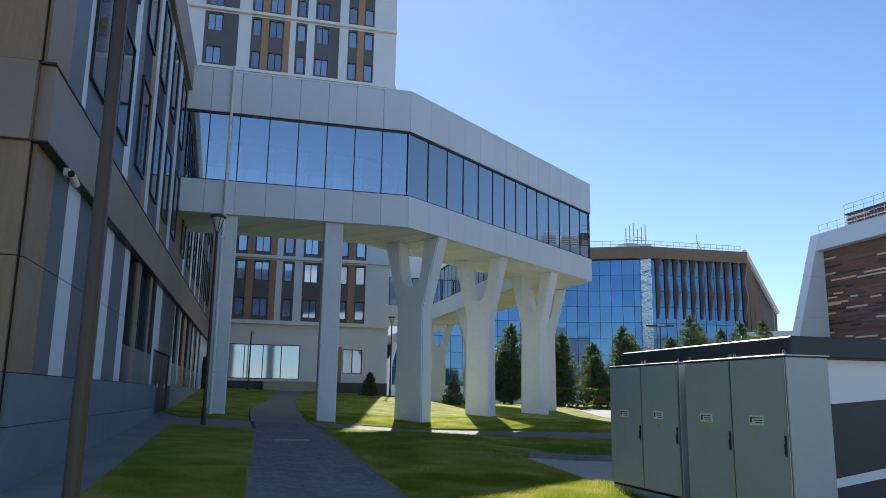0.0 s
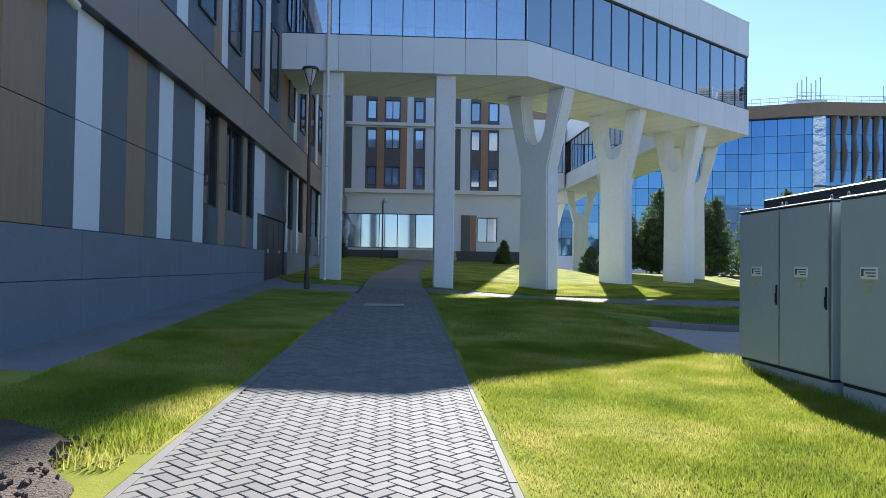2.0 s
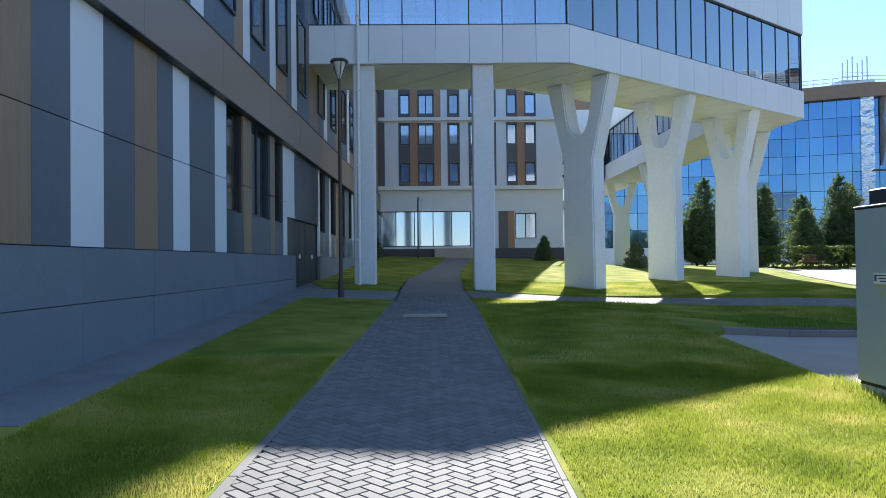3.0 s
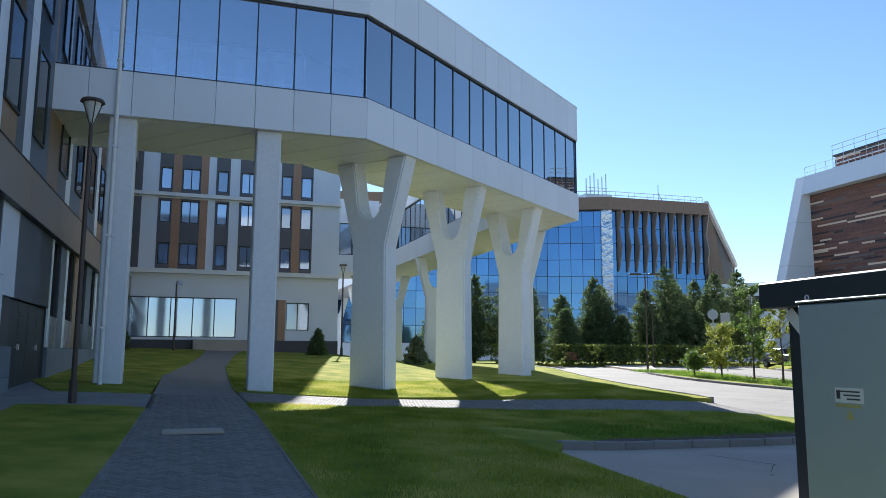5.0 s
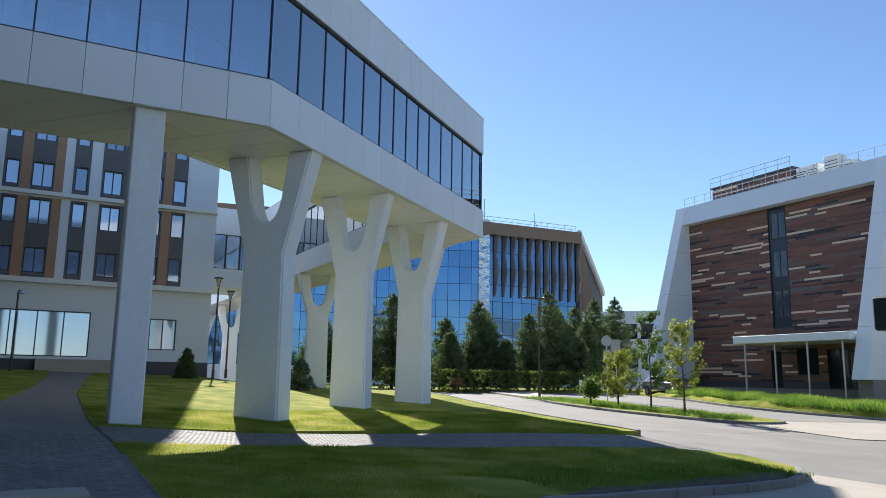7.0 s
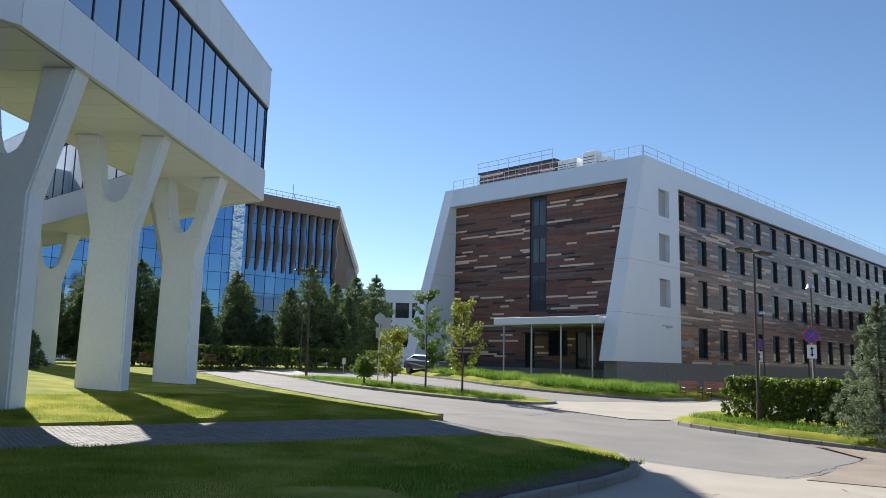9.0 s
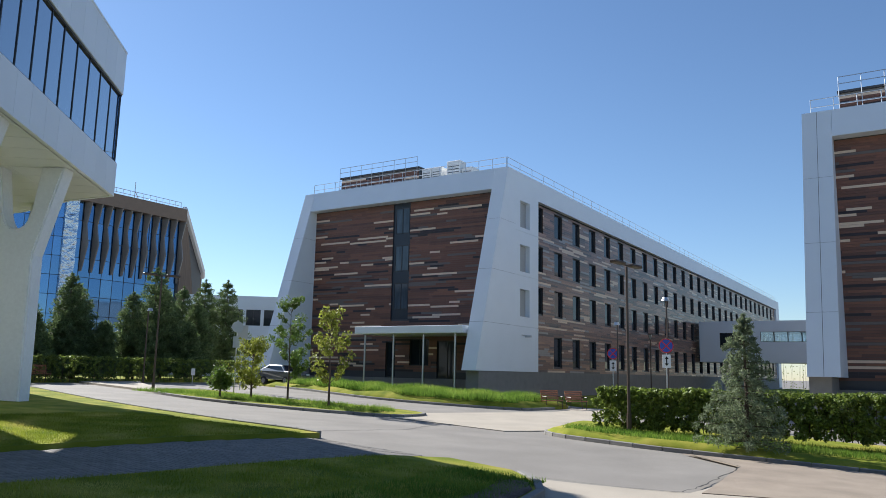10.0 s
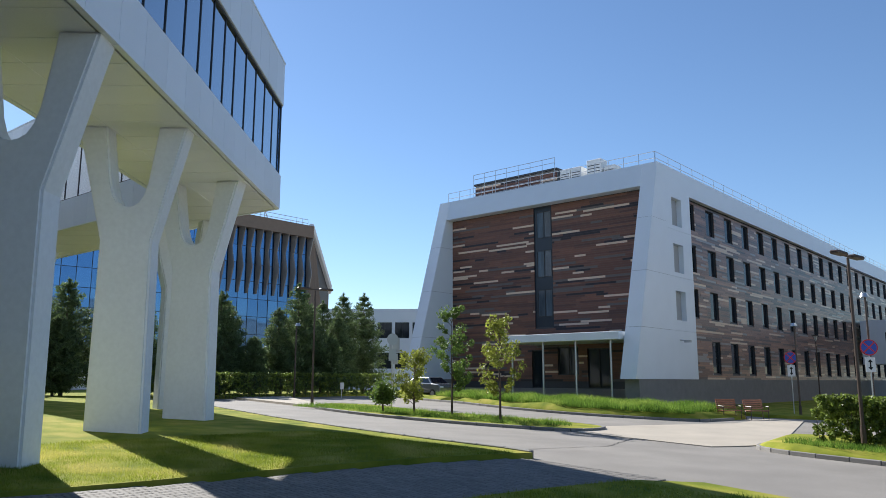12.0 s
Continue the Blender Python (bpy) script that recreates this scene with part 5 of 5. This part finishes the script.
def young_tree(x, y, h, seed, z=None, mat=None, cw=0.9, low=0.9, per=46, label="young lime tree with a thin leafy crown"):
    rnd = random.Random(seed)
    zg = G(x, y) if z is None else z
    t = thing("young_tree", pose(x, y, zg - 0.05), label, "tree", "young trees")
    bm = B()
    pts = [Vector((0, 0, 0))]
    for k in range(6):
        pts.append(Vector((rnd.uniform(-0.06, 0.06) * k * 0.4, rnd.uniform(-0.06, 0.06) * k * 0.4, h * (k + 1) / 6.3)))
    for k in range(6):
        rod(bm, pts[k], pts[k + 1], 0.055 * (1 - k / 6.8), 0.055 * (1 - (k + 1) / 6.8), 7)
    cl = []
    for k in range(26):
        f = rnd.uniform(0.0, 1.0)
        zz = low + (h - low) * f
        a = rnd.uniform(0, 6.28)
        reach = cw * (0.35 + 0.75 * math.sin(math.pi * min(0.95, 0.15 + f * 0.8))) * rnd.uniform(0.45, 1.0)
        e = Vector((math.cos(a) * reach, math.sin(a) * reach, zz + 0.25))
        s = Vector((0, 0, max(0.4, zz - 0.25)))
        rod(bm, s, e, 0.014, 0.005, 5)
        cl.append((e.x, e.y, e.z, rnd.uniform(0.16, 0.34)))
        m = s.lerp(e, 0.6)
        cl.append((m.x, m.y, m.z, rnd.uniform(0.12, 0.26)))
    cl.append((0, 0, h, 0.18))
    part("trunk", bm, BARK, t)
    leaf_cloud("crown", t, cl, per, 0.065, mat or LEAF, seed, 0.5)
    return t


LEAF_YELLOW = material("yellow_green_leaf", (0.26, 0.29, 0.045), 0.5, var=0.3, scale=2, fine=8, rand=0.35, island=True, trans=0.5)
young_tree(29.55, 39.4, 4.5, 11, 0.5, cw=1.0, per=80)
young_tree(27.95, 35.65, 3.9, 12, 0.45, LEAF_YELLOW, cw=0.95, per=60)
young_tree(28.9, 41.1, 2.7, 13, 0.52, LEAF_YELLOW, cw=1.05, low=0.5, per=60, label="low bushy sapling with yellow-green leaves")
young_tree(28.0, 42.2, 1.1, 14, 0.6, LEAF, cw=0.55, low=0.15, label="small leafy shrub on the island")
young_tree(36.0, 13.4, 4.6, 15, 0.1, LEAF, cw=1.5, low=1.0, per=60, label="leafy young tree before the timber building")


def conifer(x, y, h, r, seed, mat, label, name="pine_tree", z=None, whorls=15, cat="tree", per=26, low=0.08, group="", length=0.13, round_top=0.0):
    """Whorls of boughs set with needle tufts; round_top: 0 a cone, 1 an ovoid crown."""
    rnd = random.Random(seed)
    zg = G(x, y) if z is None else z
    t = thing(name, pose(x, y, zg - 0.05), label, cat, group)
    bm = B()
    rod(bm, (0, 0, 0), (0, 0, h * 0.97), 0.02 * h, 0.012, 8)
    cl = []
    side = [rnd.uniform(0.75, 1.15) for _ in range(6)]
    for k in range(whorls):
        f = low + (1 - low) * (k / whorls) ** 0.92
        n = max(4, int(9 - 5 * f))
        cone, egg = (1 - f) ** 0.85, min(1.0, 0.55 + 1.6 * f) * (1 - f ** 2.2) ** 0.8 * 0.8
        reach = r * (cone * (1 - round_top) + egg * round_top) + 0.08
        a0 = rnd.uniform(0, 6.28)
        for i in range(n):
            a = (a0 + i * 6.283 / n + rnd.uniform(-0.25, 0.25)) % 6.283
            ln = reach * rnd.uniform(0.7, 1.1) * side[int(a / 1.0472) % 6]
            z0 = f * h
            up = ln * (rnd.uniform(-0.12, 0.12) if round_top < 0.5 else rnd.uniform(0.1, 0.45))
            e = Vector((math.cos(a) * ln, math.sin(a) * ln, min(z0 + up, h * 0.98)))
            rod(bm, (0, 0, z0), e, 0.012 + 0.004 * (1 - f) * h * 0.3, 0.004, 4)
            steps = max(2, int(ln / 0.3))
            for s in range(1, steps + 1):
                q = Vector((0, 0, z0)).lerp(e, s / steps)
                tuft = 0.07 + 0.10 * reach * (1.1 - 0.6 * s / steps)
                if round_top >= 0.5:
                    tuft = 0.16 + 0.09 * reach
                cl.append((q.x, q.y, q.z, tuft))
    for k in range(5):
        cl.append((0, 0, h * (0.9 + 0.025 * k), 0.10 - 0.012 * k))
    part("trunk", bm, BARK, t)
    leaf_cloud("crown", t, cl, per, length, mat, seed, 0.16)
    return t


conifer(25.45, 18.45, 3.75, 1.3, 21, SPRUCE, "young blue spruce before the clipped hedge", "spruce_tree", 0.0, 20, per=46, length=0.085, low=0.05)
pines = [(21.5, 66, 6.2), (45.4, 64.5, 4.6), (34.6, 65, 4.4), (28.2, 64.5, 4.0), (23.4, 65, 4.8), (41.8, 66.5, 5.4), (24.8, 67, 7.4), (27.6, 66, 7.6), (33.0, 67, 6.0), (35.6, 66, 7.6), (38.0, 69, 7.2), (40.2, 65, 6.6), (43.0, 66, 8.9), (46.6, 70, 8.4), (49.2, 70, 8.2), (51.0, 69.2, 9.0), (54.0, 69.5, 9.3), (31.8, 64, 4.6), (37.2, 64, 4.2), (29, 65, 6.6), (36.9, 67, 6.8), (44.8, 67, 7.4), (47.8, 66.5, 6.6)]
for i, (x, y, h) in enumerate(pines):
    conifer(x, y, h, 0.30 * h + 0.25, 30 + i, NEEDLE, "dark green pine in the shaded row" if h > 6 else "small green pine before the taller row", whorls=15, per=34, group="row of pines", length=0.2, round_top=0.5 + 0.45 * ((i * 7) % 10) / 10)
conifer(8.9, 50.5, 1.5, 0.6, 61, NEEDLE, "small dark spruce on the courtyard lawn", "small_spruce", None, 10, per=30, group="small spruces")
conifer(13.2, 45.5, 1.5, 0.65, 62, SPRUCE, "small spruce on the sunlit lawn", "small_spruce", None, 10, per=30, group="small spruces")
conifer(-1.6, 50.0, 1.9, 0.7, 63, NEEDLE, "small dark spruce by the wall", "small_spruce", None, 10, per=30, group="small spruces")


def hedge(pts, w, h, zg, seed, label, dens=420):
    """A clipped hedge along a line: stems inside, leaves in a shell with an uneven face."""
    rng = random.Random(seed)
    t = thing("hedge", pose(pts[0][0], pts[0][1], zg), label, "hedge")
    cl = []
    bm = B()
    for ax, ay, ln, ang in along(pts):
        c, s = math.cos(radians(ang)), math.sin(radians(ang))
        for k in range(int(ln * dens / 10)):
            u, v = rng.uniform(0, ln), rng.uniform(-w / 2, w / 2)
            z = rng.uniform(0.02, h)
            if rng.random() < 0.75:
                if rng.random() < 0.4:
                    z = h - rng.uniform(0, 0.1) + 0.07 * math.sin(u * 2.3) * rng.random()
                else:
                    v = math.copysign(w / 2, v) + rng.uniform(-0.08, 0.06)
            cl.append((ax - pts[0][0] + u * c - v * s, ay - pts[0][1] + u * s + v * c, z, 0.11))
        for k in range(int(ln * 3)):
            u, v = rng.uniform(0, ln), rng.uniform(-w / 3, w / 3)
            p = Vector((ax - pts[0][0] + u * c - v * s, ay - pts[0][1] + u * s + v * c, -0.05))
            rod(bm, p, p + Vector((rng.uniform(-0.15, 0.15), rng.uniform(-0.15, 0.15), h * 0.8)), 0.015, 0.006, 5)
    tagged(part("woody_core", bm, BARK, t), kind="stuff")
    leaf_cloud("leaves", t, cl, 22, 0.066, HEDGE_LEAF, seed, 0.55)
    return t


hedge([(28.9, 24.0), (28.6, 19.0), (28.4, 12.0)], 1.3, 1.32, 0.10, 71, "clipped leafy hedge behind the grass verge", 1900)
hedge([(24.0, 61.0), (40.0, 60.5), (47.0, 58.5)], 1.0, 1.6, 0.8, 72, "dark clipped hedge before the pines", 520)
hedge([(165, 2), (165, 44)], 5.0, 7.5, -0.3, 73, "distant row of dense green trees beyond the bridge", 200)


def side_near(x):
    return 25.02 - 0.12 * max(0, x - 8.3)


def side_far(x):
    return 29.38 - 0.205 * max(0, x - 8.3)


def grass(name, boxes, n, h, seed, inside, label, dz=0.0, mat=None):
    rng = np.random.default_rng(seed)
    vs = []
    area = [(b[1] - b[0]) * (b[3] - b[2]) for b in boxes]
    for b, a in zip(boxes, area):
        k = int(n * a / sum(area))
        xs, ys = rng.uniform(b[0], b[1], k), rng.uniform(b[2], b[3], k)
        for x, y in zip(xs, ys):
            if inside(x, y):
                vs.append((x, y, G(x, y) + dz))
    p = np.array(vs)
    k = len(p)
    ang = rng.uniform(0, 6.283, k)
    patch = 1 + 0.35 * np.sin(p[:, 0] * 1.9 + 1.3 * np.sin(p[:, 1] * 0.8)) * np.sin(p[:, 1] * 1.7 + p[:, 0] * 0.6)
    hh = h * patch * rng.uniform(0.5, 1.3, k)
    w = 0.0035 + 0.05 * h * rng.uniform(0.4, 1, k)
    lean = rng.normal(0, 0.35, (k, 2)) * hh[:, None]
    side = np.stack([np.cos(ang) * w, np.sin(ang) * w, np.zeros(k)], 1)
    tip = p + np.concatenate([lean, hh[:, None]], 1)
    v = np.stack([p - side - (0, 0, 0.01), p + side - (0, 0, 0.01), tip], 1).reshape(-1, 3)
    me = bpy.data.meshes.new(name)
    me.from_pydata(v.tolist(), [], np.arange(3 * k).reshape(-1, 3).tolist())
    me.materials.append(mat or BLADE)
    return tagged(part(name, me, None), label, "grass", "", "stuff")


def path_edge(x, y):
    return 0.36 + 0.025 * max(0, y - 6) > x > -1.5 or 2.85 + 0.012 * max(0, y - 6) < x


grass("grass", [(2.8, 6.62, 4.5, 14)], 170000, 0.04, 81, lambda x, y: x > 2.81 + 0.012 * max(0, y - 7), "short mown grass blades beside the path")
grass("grass", [(-1.5, 0.6, 7.4, 14)], 60000, 0.04, 82, lambda x, y: -1.45 < x < 0.37 + 0.031 * max(0, y - 6), "short mown grass blades by the path edge")
grass("grass", [(2.95, 15.5, 14, 25)], 130000, 0.05, 83, lambda x, y: y < side_near(x) - 0.02 and (x < 6.7 or (y > 20.6 and x < 15.3)), "short mown grass blades on the lawn")
grass("grass", [(3.1, 17, 27.6, 34)], 110000, 0.05, 84, lambda x, y: y > side_far(x) + 0.04, "short mown grass blades under the gallery")
grass("tall_grass", [(6.3, 6.8, 12.2, 12.9), (6.42, 6.62, 7.8, 12.3), (-0.1, 0.32, 7.0, 8.0)], 1500, 0.10, 85, lambda x, y: True, "ragged tall grass at the cabinet foot")
grass("tall_grass", [(37.9, 44, 31.9, 50)], 42000, 0.36, 86, lambda x, y: x - 37.3 > abs(y - 36) * 0.28 and x < 45 - abs(y - 40) * 0.1, "rough tall grass on the bank", 0.22, WEED)
grass("tall_grass", [(25.5, 29, 12, 25)], 16000, 0.14, 87, lambda x, y: y < 24.6 and x > 25.15 + 0.2 * max(0, min(y, 22.5) - 19) + 0.43 * max(0, y - 22.5), "bright uncut grass on the verge", 0.17, WEED)
grass("tall_grass", [(27, 31, 33, 48)], 16000, 0.16, 88, lambda x, y: 27.5 < x < 30.7 and y > 33 + abs(x - 29.2) * 0.8, "uncut grass on the traffic island", -0.04, WEED)

grass("tall_grass", [(8.5, 15.6, 19.4, 22.5)], 14000, 0.09, 89, lambda x, y: y > 19.5 + 0.14 * (x - 9) and y < 21.6 + 0.1 * (x - 9), "ragged shaded grass by the kerb", 0.0, WEED)
# bare soil with clods at the path side
slab("bare_soil", curve_pts([(-0.1, 5.0), (0.28, 6.4), (-0.05, 7.0), (-0.5, 7.9), (-2.6, 8.3), (-4, 6.5), (-2.5, 4.2)], 3), 0.025, SOIL, cell=0.25, mound=0.05, label="patch of bare dark soil beside the path")
rs = random.Random(91)
clods = thing("soil_clods", pose(-0.6, 6.6, G(-0.6, 6.6)), "loose clods of dark earth and rubble", "soil", "", "stuff")
bm = B()
for k in range(900):
    x, y = rs.uniform(-1.8, 0.75), rs.uniform(-1.9, 1.1)
    if x > 0.65 and y > 0.2:
        continue
    r = rs.uniform(0.006, 0.03) * (2.0 if rs.random() < 0.05 else 0.9)
    v = bmesh.ops.create_icosphere(bm, subdivisions=1, radius=r, matrix=Matrix.Translation((x, y, 0.05 + r * 0.3)))["verts"]
    for q in v:
        q.co += Vector((rs.uniform(-1, 1), rs.uniform(-1, 1), rs.uniform(-1, 0.6))) * r * 0.4
part("clods", bm, SOIL, clods)


# ---- parked car ----
def parked_car(x, y, z, ang):
    c = thing("parked_car", pose(x, y, z, 0, 0, ang), "small silver hatchback parked by the building", "car")
    bm = B()
    prof = [(-1.95, 0.35), (-2.0, 0.75), (-1.85, 0.95), (-1.1, 1.0), (-0.55, 1.42), (0.9, 1.46), (1.75, 1.0), (1.95, 0.9), (2.0, 0.4)]
    a, b = [bm.verts.new((u, -0.8, v)) for u, v in prof], [bm.verts.new((u, 0.8, v)) for u, v in prof]
    for i in (4, 5):
        a[i].co.y, b[i].co.y = -0.6, 0.6
    bm.faces.new(a)
    bm.faces.new(b[::-1])
    for i in range(len(prof)):
        j = (i + 1) % len(prof)
        bm.faces.new((a[j], a[i], b[i], b[j]))
    bmesh.ops.recalc_face_normals(bm, faces=bm.faces[:])
    part("body", bevelled(bm, 0.06, 2), CAR_PAINT, c)
    bm = B()
    for s in (-1, 1):
        bm.faces.new([bm.verts.new(p) for p in ((-0.95, s * 0.80, 1.03), (1.45, s * 0.80, 1.03), (0.85, s * 0.665, 1.38), (-0.5, s * 0.665, 1.36))])
    bm.faces.new([bm.verts.new(p) for p in ((-1.1, -0.66, 1.04), (-1.1, 0.66, 1.04), (-0.62, 0.52, 1.40), (-0.62, -0.52, 1.40))])
    part("windows", bm, GLASS_DARK, c)
    for u in (-1.25, 1.25):
        for s in (-1, 1):
            bm = B()
            rod(bm, (u, s * 0.64, 0.31), (u, s * 0.84, 0.31), 0.31, n=20)
            wv = part("wheel", bm, BLACK, c)
            bm = B()
            rod(bm, (u, s * 0.84, 0.31), (u, s * 0.85, 0.31), 0.19, n=14)
            part("rim", bm, STEEL, wv)
    for s in (-0.6, 0.6):
        part("headlight", boxm(-2.0, -1.93, s - 0.14, s + 0.14, 0.7, 0.82, bev=0.01), SIGN_WHITE, c)


parked_car(44.1, 52.9, 0.75, 80)


# ---- path paving ----
def herringbone(x0f, x1f, y0, y1, size=(0.2, 0.1)):
    """Centres and turns of pavers laid in herringbone at 45 degrees."""
    L, W = size
    out = []
    c = math.cos(math.pi / 4)
    for i in range(-400, 400):
        for j in range(-60, 60):
            for k in range(2):
                # pattern cell of one lying and one standing paver
                if k == 0:
                    u, v, a = i * W + j * L * 1.0 + L / 2, i * W - j * L + W / 2, 0
                else:
                    u, v, a = i * W + j * L + L + W / 2 - L, i * W - j * L + W + L / 2, 90
                x, y = (u - v) * c, (u + v) * c
                if y0 <= y <= y1:
                    x += 1.6
                    if x0f(y) < x < x1f(y):
                        out.append((x, y, a + 45))
    return out


def edge_l(y):
    return 0.40 + 0.031 * max(0, y - 6) if y < 24 else 0.95


def edge_r(y):
    return 2.76 + 0.013 * max(0, y - 6)


def paver_field(name, items, th, label, L=0.2, W=0.1):
    vs, fs = [], []
    hl, hw, b = L / 2 - 0.004, W / 2 - 0.004, 0.005
    rnd = random.Random(17)
    for x, y, a in items:
        ca, sa = math.cos(radians(a)), math.sin(radians(a))
        n = len(vs)
        dz = rnd.uniform(-0.002, 0.002)
        for (px, py, pz) in ((-hl, -hw, -0.03), (hl, -hw, -0.03), (hl, hw, -0.03), (-hl, hw, -0.03), (-hl, -hw, -b), (hl, -hw, -b), (hl, hw, -b), (-hl, hw, -b),
                             (-hl + b, -hw + b, 0), (hl - b, -hw + b, 0), (hl - b, hw - b, 0), (-hl + b, hw - b, 0)):
            X, Y = x + px * ca - py * sa, y + px * sa + py * ca
            vs.append((X, Y, G(X, Y) + (th(X) if callable(th) else th) + dz + pz))
        fs.append((n + 8, n + 9, n + 10, n + 11))
        for s in (0, 4):
            for i in range(4):
                j = (i + 1) % 4
                fs.append((n + s + i, n + s + j, n + s + 4 + j, n + s + 4 + i))
    me = bpy.data.meshes.new(name)
    me.from_pydata(vs, [], fs)
    me.materials.append(PAVER)
    return tagged(part(name, me, None), label, "paving", "", "stuff")


lay = herringbone(edge_l, edge_r, -3.0, 27.0)
near = sorted([p for p in lay if 7.0 < p[1] < 9.0 and 0.9 < p[0] < 2.3])[:300]
nearset = set(near)
paver_field("paving_stones", [p for p in lay if p not in nearset], -0.012, "grey concrete pavers laid in herringbone")
footpath = thing("paved_strip", pose(1.6, 8, G(1.6, 8)), "herringbone pavers in the sunlit part of the path", "pavement", "", "structure")
pv = B()
box(pv, -0.096, 0.096, -0.046, 0.046, -0.03, 0)
bmesh.ops.bevel(pv, geom=[e for e in pv.edges if e.verts[0].co.z > -0.01 and e.verts[1].co.z > -0.01], offset=0.005, segments=1, affect="EDGES")
pvm = mesh_of(pv, PAVER_ONE, "paver")
for x, y, a in near:
    part("paver", pvm, None, footpath, "", pose(x - 1.6, y - 8, G(x, y) - 0.012 - G(1.6, 8), 1.95, 1.5, 0) @ pose(0, 0, 0, 0, 0, a))
# rectangular pavers of the side path, laid in courses
cross = []
for r in range(28):
    yy = 24.0 + r * 0.2
    for k in range(150):
        x = 3.1 + k * 0.102 + (r % 2) * 0.05
        if side_near(x) + 0.06 < yy < side_far(x) - 0.06 and x < 17.1:
            cross.append((x, yy, 90))
paver_field("paving_stones", cross, lambda x: -0.014 - 0.085 * step(3, 13, x), "grey concrete pavers of the side path")
# pale edging along the path
for fx, sgn in ((edge_l, 1), (edge_r, -1)):
    ed = thing("path_edging", pose(fx(4), 4, G(fx(4), 4)), "pale concrete edging stones along the path", "edging", "", "structure")
    for k in range(-6, 19):
        y = 4.0 + k
        xa, xb = fx(y), fx(y + 1)
        mid = ((xa + xb) / 2 + sgn * 0.02, y + 0.5)
        part("edging_stone", boxm(-0.04, 0.04, -0.496, 0.496, -0.2, -0.004, bev=0.006), PAVER_ONE, ed, "", pose(mid[0] - fx(4), mid[1] - 4, G(*mid) - G(fx(4), 4), 1.95, 0, -math.degrees(math.atan2(xb - xa, 1))))
